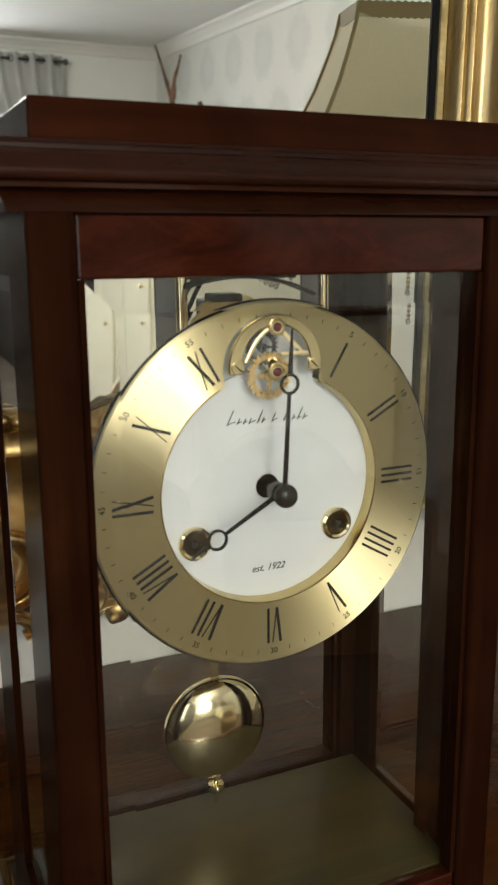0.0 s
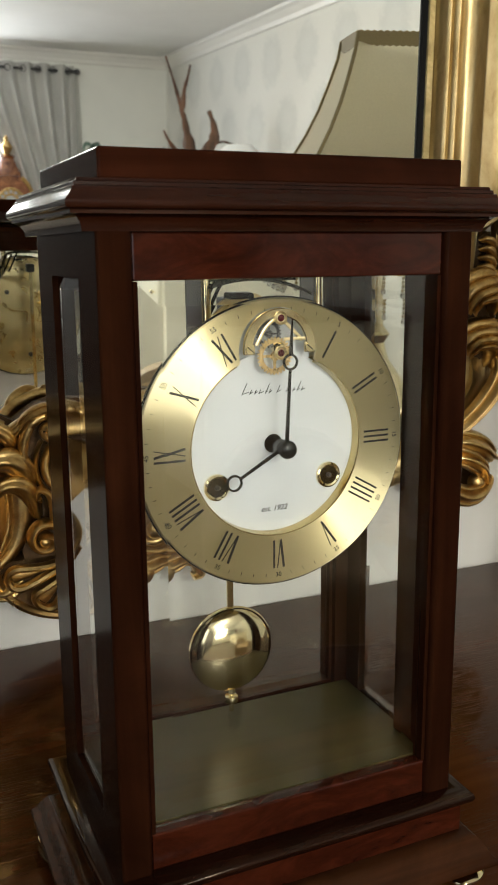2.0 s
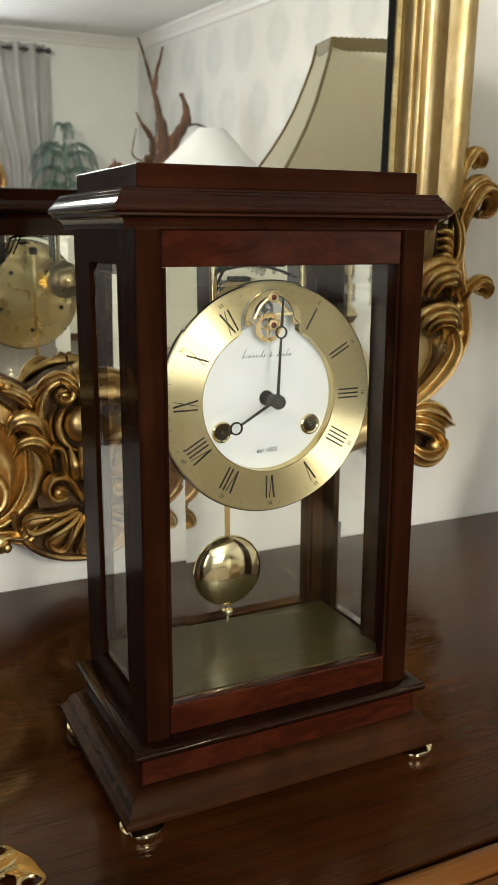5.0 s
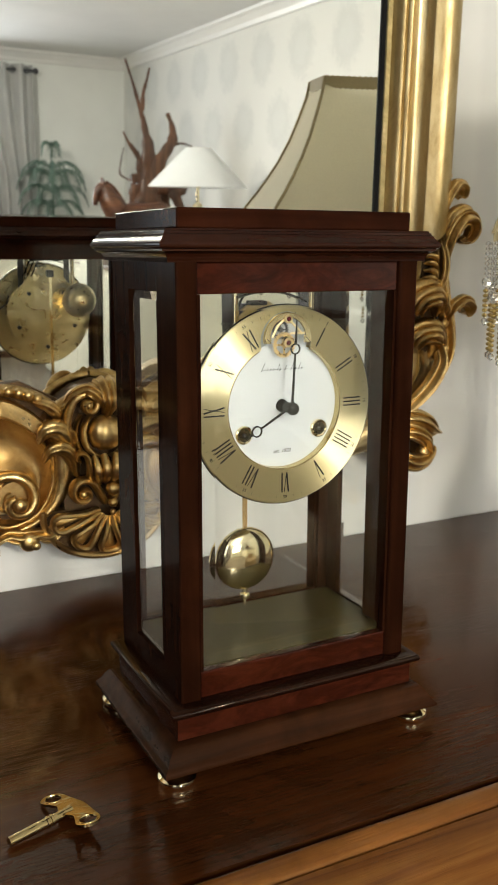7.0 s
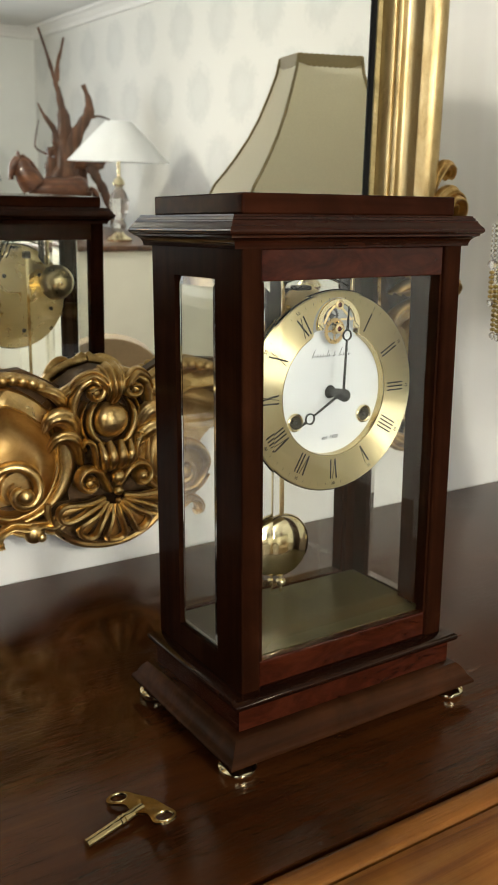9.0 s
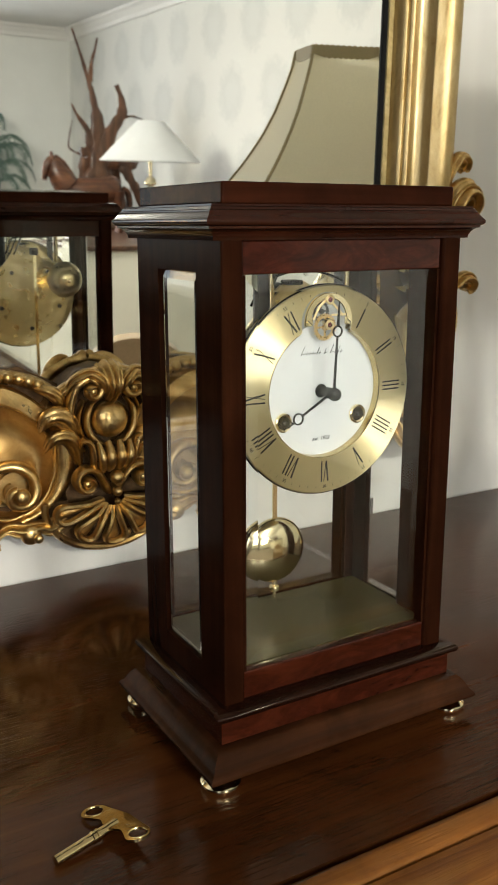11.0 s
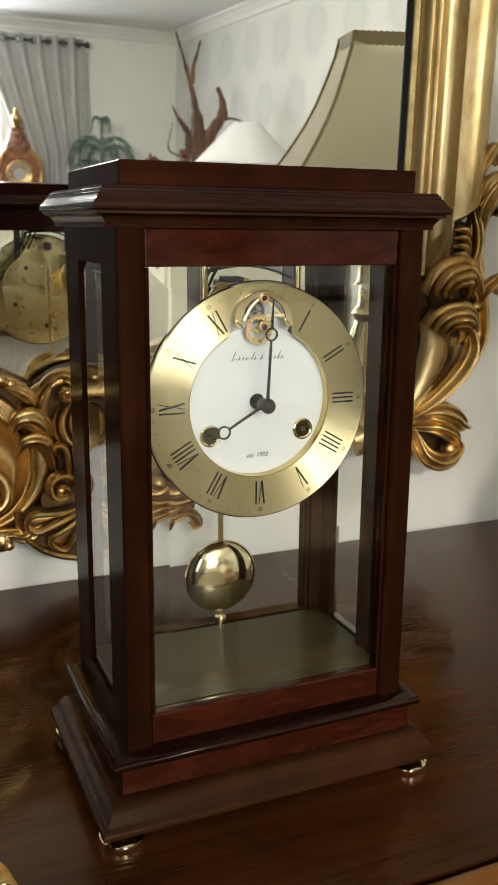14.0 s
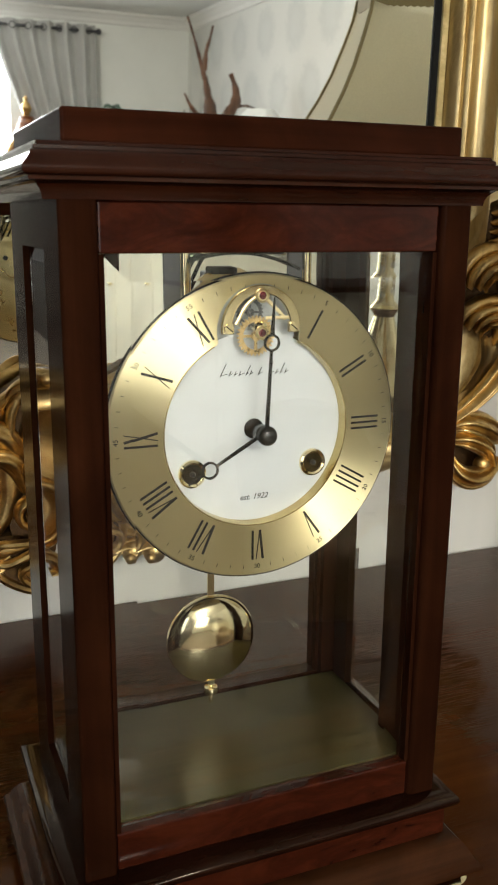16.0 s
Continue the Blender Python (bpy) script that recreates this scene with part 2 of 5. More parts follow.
_k = maths(DAMASK, "ADD", _r2, _wob)
base(DAMASK, ramp(DAMASK, _k, [(0.16, (0.63, 0.64, 0.61)), (0.28, (0.60, 0.61, 0.58)), (0.40, (0.65, 0.655, 0.62)), (0.48, (0.695, 0.695, 0.655))]))


def cloth(name, colour, scale=300, rough=0.85, seep=0.0):
    mat = material(name, colour, rough, Sheen_Weight=0.2)
    v = coords(mat)
    f = noise_of(mat, v, scale, 3)
    g = noise_of(mat, v, 6, 4)
    base(mat, mix(mat, 1.0, ramp(mat, f, [(0.3, tuple(k * 0.85 for k in colour)), (0.7, colour)]), ramp(mat, g, [(0.3, grey(0.92)), (0.7, grey(1.04))]), "MULTIPLY"))
    bump(mat, f, 0.25, 0.0005)
    if seep:
        t = node(mat, "ShaderNodeBsdfTranslucent")
        t.inputs["Color"].default_value = (*colour, 1)
        m = node(mat, "ShaderNodeMixShader")
        m.inputs[0].default_value = seep
        out = mat.node_tree.nodes["Material Output"]
        link(mat, shader(mat).outputs[0], m.inputs[1])
        link(mat, t.outputs[0], m.inputs[2])
        link(mat, m.outputs[0], out.inputs["Surface"])
    return mat


CURTAIN = cloth("grey_curtain_cloth", (0.50, 0.50, 0.48), 220)
SHADE = cloth("ivory_silk", (0.92, 0.88, 0.70), 500, 0.7, 0.58)
SHADE_WHITE = cloth("white_pleated_shade", (0.88, 0.91, 0.92), 300, 0.8, 0.3)
BRAID = cloth("olive_gold_braid", (0.36, 0.29, 0.15), 800, 0.8)
TAN = cloth("tan_leather", (0.42, 0.30, 0.17), 90, 0.5)
DRIFTWOOD = wood("carved_rootwood", (0.040, 0.016, 0.008), (0.105, 0.044, 0.020), (0.19, 0.085, 0.042), "z", (0.3, 0.5), 0.2, 0.3, 6, 0.4)
HORSE_WOOD = wood("carved_horse_wood", (0.0420, 0.0140, 0.0056), (0.1050, 0.0364, 0.0140), (0.1960, 0.0756, 0.0280), "x", (0.4, 0.5), 0.1, 0.4, 9, 0.1)
LEAF = material("green_needles", (0.05, 0.095, 0.06), 0.45)
base(LEAF, ramp(LEAF, noise_of(LEAF, coords(LEAF), 30), [(0.3, (0.065, 0.125, 0.10)), (0.7, (0.14, 0.215, 0.165))]))
POT = plaster("glazed_pot", (0.36, 0.30, 0.24), 0.3)
TORTOISE = material("red_tortoiseshell", (0.20, 0.06, 0.025), 0.2, Coat_Weight=0.5)
base(TORTOISE, ramp(TORTOISE, noise_of(TORTOISE, coords(TORTOISE), 22, 5, 0.6, 1.5), [(0.35, (0.09, 0.025, 0.012)), (0.65, (0.34, 0.13, 0.05))]))


# ---------------------------------------------------------------- mesh helpers
def finish(name, bm, mat, smooth=True, sharp=38):
    bmesh.ops.remove_doubles(bm, verts=bm.verts, dist=1e-6)
    bmesh.ops.recalc_face_normals(bm, faces=bm.faces)
    if smooth:
        for e in bm.edges:
            if len(e.link_faces) == 2:
                turn = e.calc_face_angle(0)
                a, b = sorted(f.calc_area() for f in e.link_faces)
                if turn > radians(sharp) or (turn > radians(8) and b > 7 * a):
                    e.smooth = False
        for f in bm.faces:
            f.smooth = True
    mesh = bpy.data.meshes.new(name)
    bm.to_mesh(mesh)
    bm.free()
    mesh.materials.append(mat)
    return mesh


def part(name, bm, mat, parent, label="", at=(0, 0, 0), smooth=True, sharp=38):
    ob = new(name, finish(name, bm, mat, smooth, sharp))
    ob.parent = parent
    ob.location = at
    if label:
        tagged(ob, label)
    return ob


def thing(name, at, label, category, group="", turn=0.0):
    ob = new(name)
    ob.matrix_world = pose(*at, 0, 0, turn)
    return tagged(ob, label, category, group)


def structure(name, bm, mat, label="", category="", smooth=False):
    ob = new(name, finish(name, bm, mat, smooth))
    return tagged(ob, label, category, kind="structure")


def box(bm, x0, x1, y0, y1, z0, z1, bevel=0.0, seg=2):
    made = bmesh.ops.create_cube(bm, size=1)["verts"]
    bmesh.ops.transform(bm, verts=made, matrix=Matrix.Translation(((x0 + x1) / 2, (y0 + y1) / 2, (z0 + z1) / 2)) @ Matrix.Diagonal((x1 - x0, y1 - y0, z1 - z0, 1)))
    if bevel:
        edges = list({e for v in made for e in v.link_edges})
        bmesh.ops.bevel(bm, geom=edges, offset=bevel, segments=seg, affect="EDGES", profile=0.5)
    return bm


def mesh_box(*a, **k):
    return box(bmesh.new(), *a, **k)


def skin(bm, rings, closed_ring=True, caps=True, loop=False):
    """Faces between successive rings of points."""
    vs = [[bm.verts.new(p) for p in ring] for ring in rings]
    n = len(vs[0])
    pairs = list(zip(vs, vs[1:])) + ([(vs[-1], vs[0])] if loop else [])
    for a, b in pairs:
        for i in range(n if closed_ring else n - 1):
            j = (i + 1) % n
            bm.faces.new((a[i], a[j], b[j], b[i]))
    if caps and closed_ring and not loop:
        for ring in (vs[0], vs[-1]):
            bm.faces.new(ring)
    return bm


def lathe(profile, n=32, axis="z", bm=None, at=(0, 0, 0), ring=False):
    """Turned solid: profile of (radius, height)."""
    bm = bm or bmesh.new()
    rings = []
    for r, h in profile:
        r = max(r, 1e-5)
        row = []
        for i in range(n):
            a = 2 * math.pi * i / n
            p = (r * math.cos(a), r * math.sin(a), h)
            p = {"z": p, "y": (p[0], -h, p[1]), "x": (h, p[0], p[1])}[axis]
            row.append(Vector(p) + Vector(at))
        rings.append(row)
    return skin(bm, rings, loop=ring)


def moulding(hx, hy, profile, bm=None):
    """A mitred moulding round a block: profile of (projection, height)."""
    bm = bm or bmesh.new()
    rings = [[(-hx - o, -hy - o, z), (hx + o, -hy - o, z), (hx + o, hy + o, z), (-hx - o, hy + o, z)] for o, z in profile]
    return skin(bm, rings)


def round_section(n=10):
    return [(math.cos(2 * math.pi * i / n), math.sin(2 * math.pi * i / n)) for i in range(n)]


def fluted_section(ribs=3, n=22, depth=0.3):
    """A domed section with carved flutes, flat behind."""
    out = []
    for i in range(n + 1):
        a = -1 + 2 * i / n
        dome = math.sqrt(max(0.0, 1 - a * a))
        out.append((a, dome * (1 - depth + depth * abs(math.cos(ribs * math.pi * (a + 1) / 2)))))
    return out + [(0.6, -0.25), (-0.6, -0.25)]


def sweep(path, section, size, up=(0, -1, 0), bm=None):
    """Sweep a section along a path; size(s) gives its half width and half height at s in 0..1."""
    bm = bm or bmesh.new()
    path = [Vector(p) for p in path]
    up = Vector(up).normalized()
    n = len(path)
    rings = []
    for i, p in enumerate(path):
        t = (path[min(i + 1, n - 1)] - path[max(i - 1, 0)]).normalized()
        side = t.cross(up)
        if side.length < 1e-4:
            side = t.orthogonal()
        side.normalize()
        upp = side.cross(t)
        w, h = size(i / (n - 1))
        rings.append([p + side * (a * w) + upp * (b * h) for a, b in section])
    return skin(bm, rings)


def curve_points(points, n=28):
    """A smooth curve through points (Catmull-Rom)."""
    p = [Vector(q) for q in points]
    p = [2 * p[0] - p[1]] + p + [2 * p[-1] - p[-2]]
    out = []
    segs = len(p) - 3
    for k in range(n + 1):
        s = min(k / n * segs, segs - 1e-6)
        i, u = int(s), s - int(s)
        a, b, c, d = p[i:i + 4]
        out.append(0.5 * (2 * b + (c - a) * u + (2 * a - 5 * b + 4 * c - d) * u * u + (3 * b - a - 3 * c + d) * u ** 3))
    return out


def spiral(cx, cz, r0, r1, a0, a1, y0=0.0, y1=0.0, n=40):
    """A volute in the upright plane; angles in degrees, from +x towards +z."""
    out = []
    for i in range(n + 1):
        s = i / n
        a = radians(a0 + (a1 - a0) * s)
        r = r0 + (r1 - r0) * s ** 0.8
        out.append((cx + r * math.cos(a), y0 + (y1 - y0) * s, cz + r * math.sin(a)))
    return out


def ball(bm, c, r, sy=1.0, seg=14):
    made = bmesh.ops.create_uvsphere(bm, u_segments=seg, v_segments=max(6, seg // 2 + 1), radius=r)["verts"]
    bmesh.ops.transform(bm, verts=made, matrix=Matrix.Translation(c) @ Matrix.Diagonal((1, sy, 1, 1)))
    return bm


def bmesh_scaled(bm, scale, at):
    bmesh.ops.transform(bm, verts=bm.verts, matrix=Matrix.Translation(at) @ Matrix.Diagonal((*scale, 1)))
    return bm


def prism(outline, y0, y1, bm=None):
    """An outline in the upright plane, from y0 to y1."""
    return skin(bm or bmesh.new(), [[(x, y0, z) for x, z in outline], [(x, y1, z) for x, z in outline]])


def lettering(body, height, depth=0.0001, slant=0.0):
    """A mesh of letters in the built-in font, upright and facing -y, centred."""
    data = bpy.data.curves.new("lettering", "FONT")
    data.body, data.size, data.extrude, data.shear = body, height, depth, slant
    data.align_x, data.align_y = "CENTER", "CENTER"
    ob = bpy.data.objects.new("lettering", data)
    scene.collection.objects.link(ob)
    mesh = bpy.data.meshes.new_from_object(ob.evaluated_get(bpy.context.evaluated_depsgraph_get()))
    bpy.data.objects.remove(ob)
    bm = bmesh.new()
    bm.from_mesh(mesh)
    bpy.data.meshes.remove(mesh)
    bmesh.ops.transform(bm, verts=bm.verts, matrix=Matrix.Rotation(radians(90), 4, "X"))
    return bm


# ---------------------------------------------------------------- the room
TOP = 0.896                        # height of the sideboard's top
WALL_Y, FAR_Y, RIGHT_X, LEFT_X, CEIL = 0.614, -6.38, 2.53, -1.05, 2.40

structure("floor", mesh_box(LEFT_X - 0.1, RIGHT_X + 0.1, FAR_Y - 0.1, WALL_Y + 0.1, -0.1, 0.0), CARPET, "brown carpeted floor", "floor")
structure("ceiling", mesh_box(LEFT_X - 0.1, RIGHT_X + 0.1, FAR_Y - 0.1, WALL_Y + 0.1, CEIL, CEIL + 0.1), CEILING, "white painted flat ceiling", "ceiling")
structure("wall_north", mesh_box(LEFT_X - 0.1, RIGHT_X + 0.1, WALL_Y, WALL_Y + 0.1, 0.0, CEIL), WALL, "cream wall with faint vertical stripes", "wall")
structure("wall_east", mesh_box(RIGHT_X, RIGHT_X + 0.1, FAR_Y, WALL_Y, 0.0, CEIL), DAMASK, "wall papered in pale grey damask medallions", "wall")


def wall_with_window(bm, u0, u1, z0, z1, lo, hi, plane, thick, across):
    """A wall from u lo to hi with an opening; across: 'x' or 'y'."""
    for a, b, c, d in ((lo, u0, 0, CEIL), (u1, hi, 0, CEIL), (u0, u1, 0, z0), (u0, u1, z1, CEIL)):
        if across == "x":
            box(bm, a, b, plane - thick, plane, c, d)
        else:
            box(bm, plane - thick, plane, a, b, c, d)
    return bm


structure("wall_south", wall_with_window(bmesh.new(), -0.45, 1.05, 0.95, 2.15, LEFT_X - 0.1, RIGHT_X + 0.1, FAR_Y, 0.12, "x"), PLAIN_WALL, "plain pale wall with a window opening", "wall")
# West wall is out of view, added close and dark so reflections go black.
structure("wall_west", wall_with_window(bmesh.new(), -1.75, -0.85, 0.95, 2.05, FAR_Y, WALL_Y, LEFT_X, 0.12, "y"), DARK_WALL, "unseen near-black closing wall with a window opening, darkens reflections", "wall")


def crown(name, points):
    bm = bmesh.new()
    (x0, y0), (x1, y1) = points
    along = Vector((x1 - x0, y1 - y0, 0)).normalized()
    inward = Vector((-along.y, along.x, 0))
    prof = [(0, -0.09), (0.012, -0.085), (0.02, -0.06), (0.045, -0.03), (0.065, -0.015), (0.07, 0.0), (0, 0.0)]
    skin(bm, [[Vector((x, y, CEIL - 0.003)) + inward * (o + 0.003) + Vector((0, 0, z)) for o, z in prof] for x, y in points])
    return structure(name, bm, WHITE_PAINT, "white crown moulding along the ceiling", "trim")


crown("trim_east", ((RIGHT_X, FAR_Y), (RIGHT_X, WALL_Y)))
crown("trim_south", ((LEFT_X, FAR_Y), (RIGHT_X, FAR_Y)))
crown("trim_north", ((RIGHT_X, WALL_Y), (LEFT_X, WALL_Y)))


def window(name, m, w, h):
    """A casement in its opening: local x across, z up, facing -y."""
    ob = new(name)
    ob.matrix_world = m
    tagged(ob, "white casement window with a pale sky behind", "window", kind="structure")
    bm = bmesh.new()
    for a, b, c, d in ((-w / 2, -w / 2 + 0.06, 0, h), (w / 2 - 0.06, w / 2, 0, h), (-w / 2 + 0.06, w / 2 - 0.06, 0, 0.06), (-w / 2 + 0.06, w / 2 - 0.06, h - 0.06, h), (-0.025, 0.025, 0.06, h - 0.06)):
        box(bm, a, b, 0.03, 0.08, c, d, 0.004)
    part("window_frame", bm, WHITE_PAINT, ob)
    for s in (-1, 1):
        pane = part("pane", mesh_box(min(s * 0.025, s * (w / 2 - 0.06)), max(s * 0.025, s * (w / 2 - 0.06)), 0.052, 0.058, 0.06, h - 0.06), GLASS, ob)
        pane.visible_shadow = False
    part("window_sill", mesh_box(-w / 2 - 0.05, w / 2 + 0.05, -0.12, -0.004, -0.035, -0.003, 0.006), WHITE_PAINT, ob)
    return ob


window("window_1", pose(0.30, FAR_Y, 0.95, 0, 0, 180), 1.5, 1.2)
window("window_2", pose(LEFT_X, -1.30, 0.95, 0, 0, 90), 0.9, 1.1)


# ---------------------------------------------------------------- sideboard
def sideboard():
    x0, x1, y0, y1 = -0.75, 1.25, 0.090, 0.610
    t = thing("sideboard", (0, 0, 0), "dark polished mahogany sideboard with a lighter moulded front edge", "sideboard")
    part("top_panel", mesh_box(x0, x1, 0.160, y1, TOP - 0.026, TOP), SIDEBOARD, t, "dark glossy veneered top", smooth=False)
    # lighter cross-banded border with two fine grooves and a rounded nose
    prof = [(0.1685, -0.026), (0.1685, -0.0030), (0.1665, -0.0022), (0.1640, 0.0010), (0.1600, 0.0018), (0.1520, 0.0006), (0.1495, -0.0004), (0.1485, -0.0030), (0.1470, -0.0030), (0.1460, -0.0004),
            (0.1360, 0.0002), (0.122, -0.0010), (0.111, -0.0040), (0.104, -0.0095), (0.101, -0.0165), (0.104, -0.0235), (0.112, -0.027)]
    part("front_border", skin(bmesh.new(), [[(x, y - 0.010, TOP + z) for y, z in prof] for x in (x0, x1)]), BORDER, t, "lighter brown moulded border", sharp=50)
    part("carcass", mesh_box(x0 + 0.03, x1 - 0.03, 0.155, y1, 0.10, TOP - 0.028), SIDEBOARD, t)
    n = 3
    for i in range(n):
        a = x0 + 0.05 + i * (x1 - x0 - 0.10) / n
        b = a + (x1 - x0 - 0.10) / n - 0.02
        d = part("drawer_front", mesh_box(a, b, 0.138, 0.153, 0.68, 0.84, 0.004), BORDER, t)
        part("knob", lathe([(0.001, 0.0), (0.006, 0.001), (0.006, 0.012), (0.014, 0.018), (0.014, 0.024), (0.001, 0.028)], 16, "y", at=((a + b) / 2, 0.138, 0.76)), BRASS, d)
        e = part("door", mesh_box(a, b, 0.138, 0.153, 0.13, 0.66, 0.004), SIDEBOARD, t)
        part("panel", mesh_box(a + 0.07, b - 0.07, 0.130, 0.137, 0.20, 0.59, 0.003), BORDER, e)
    for x in (x0 + 0.08, x1 - 0.08):
        for y in (0.19, y1 - 0.05):
            part("foot", lathe([(0.03, 0.0), (0.042, 0.02), (0.038, 0.06), (0.025, 0.09), (0.03, 0.099)], 20, at=(x, y, 0)), SIDEBOARD, t)
    return t


sideboard()


# ---------------------------------------------------------------- mantel clock
SUNK = 0.0040   # depth of the white centre behind the ring
DIAL_Z, DIAL_Y = 0.2335, -0.0290   # dial centre above the sideboard, dial face in the case


def ring_plate(outer, inner, notch_c, notch_r, y0, y1, n=180):
    """A flat ring with a round notch cut in from its inner edge at the top."""
    bm = bmesh.new()
    rows = []
    for i in range(n):
        a = 2 * math.pi * i / n
        s = math.sin(a)
        r = inner
        if math.cos(a) > 0 and abs(notch_c * s) < notch_r:
            r = max(r, notch_c * math.cos(a) + math.sqrt(notch_r ** 2 - (notch_c * s) ** 2))
        rows.append([(q * s, y, q * math.cos(a)) for q, y in ((r, y0), (outer - 0.0006, y0), (outer, y0 + 0.0005), (outer, y1), (r, y1))])
    return skin(bm, rows, loop=True)


def stroke(bm, ang, r0, r1, x0, x1, w, y=-0.0002):
    """A bar of width w from (x0, r0) to (x1, r1) in a frame turned by ang (degrees clockwise)."""
    a = radians(ang)
    p, q = Vector((x0, 0, r0)), Vector((x1, 0, r1))
    side = Vector((q.z - p.z, 0, -(q.x - p.x))).normalized() * (w / 2)
    turn = Matrix.Rotation(a, 3, "Y")
    quad = [turn @ k for k in (p - side, p + side, q + side, q - side)]
    skin(bm, [[(k.x, y, k.z) for k in quad], [(k.x, 0.0001, k.z) for k in quad]])


def numeral(hour, r0=0.0432, r1=0.0562):
    bm = bmesh.new()
    ang = hour * 30
    text = ("I", "II", "III", "IIII", "V", "VI", "VII", "VIII", "IX", "X", "XI", "XII")[hour - 1]
    wide = {"I": 0.0024, "V": 0.0044, "X": 0.0046}
    x = -sum(wide[c] for c in text) / 2
    for c in text:
        w = wide[c]
        m = x + w / 2
        if c == "I":
            stroke(bm, ang, r0, r1, m, m, 0.00092)
        elif c == "V":
            stroke(bm, ang, r1, r0, m - 0.0014, m + 0.0001, 0.00104)
            stroke(bm, ang, r1, r0, m + 0.0017, m + 0.0002, 0.0004, -0.00022)
        else:
            stroke(bm, ang, r1, r0, m - 0.0015, m + 0.0015, 0.00104)
            stroke(bm, ang, r1, r0, m + 0.0015, m - 0.0015, 0.0004, -0.00022)
        x += w
    return bm


def spade_pointer(ang, length, ring_at, ring_r, tail=0.0, w=0.0009):
    """A slim lacquered pointer with an open ring near its tip."""
    bm = bmesh.new()
    for a, b, w0, w1 in ((0.0, ring_at - ring_r * 0.9, w * 0.95, w * 0.6), (ring_at + ring_r * 0.9, length, w * 0.95, w * 0.18)):
        rings = []
        for z, hw in ((a, w0), (b, w1)):
            rings.append([(-hw, -0.0004, z), (hw, -0.0004, z), (hw, 0.0004, z), (-hw, 0.0004, z)])
        skin(bm, rings)
    n = 28
    rows = []
    for i in range(n):
        t = 2 * math.pi * i / n
        rows.append([(q * math.sin(t), y, ring_at + q * math.cos(t)) for q, y in ((ring_r, -0.0004), (ring_r, 0.0004), (ring_r - 0.0009, 0.0004), (ring_r - 0.0009, -0.0004))])
    skin(bm, rows, loop=True)
    bmesh.ops.transform(bm, verts=bm.verts, matrix=Matrix.Rotation(radians(ang), 4, "Y"))
    return bm


def gear(r, teeth, hub, spokes, y0, y1):
    """A spoked wheel with cut teeth, axis along y."""
    bm = bmesh.new()
    n = teeth * 4
    rows = []
    for i in range(n):
        a = 2 * math.pi * i / n
        ro = r if i % 4 in (0, 1) else r * 0.88
        rows.append([(q * math.sin(a), y, q * math.cos(a)) for q, y in ((ro, y0), (ro, y1), (r * 0.68, y1), (r * 0.68, y0))])
    skin(bm, rows, loop=True)
    for k in range(spokes):
        b2 = mesh_box(-r * 0.07, r * 0.07, y0, y1, hub * 0.6, r * 0.7)
        bmesh.ops.transform(b2, verts=b2.verts, matrix=Matrix.Rotation(2 * math.pi * k / spokes, 4, "Y"))
        tmp = bpy.data.meshes.new("tmp")
        b2.to_mesh(tmp)
        b2.free()
        bm.from_mesh(tmp)
        bpy.data.meshes.remove(tmp)
    lathe([(hub * 0.3, -y1), (hub, -y1), (hub, -y0 + 0.0008), (hub * 0.3, -y0 + 0.0008)], 18, "y", bm, ring=True)
    return bm


def bevelled_pane(w, h, thick, border, drop):
    """A glass pane lying in the upright plane, centred, with a ground bevel round its front."""
    bm = bmesh.new()
    a, b = w / 2, h / 2
    def ring(i, y):
        return [(-a + i, y, -b + i), (a - i, y, -b + i), (a - i, y, b - i), (-a + i, y, b - i)]
    skin(bm, [ring(0, thick), ring(0, drop), ring(border, 0.0)])
    return bm


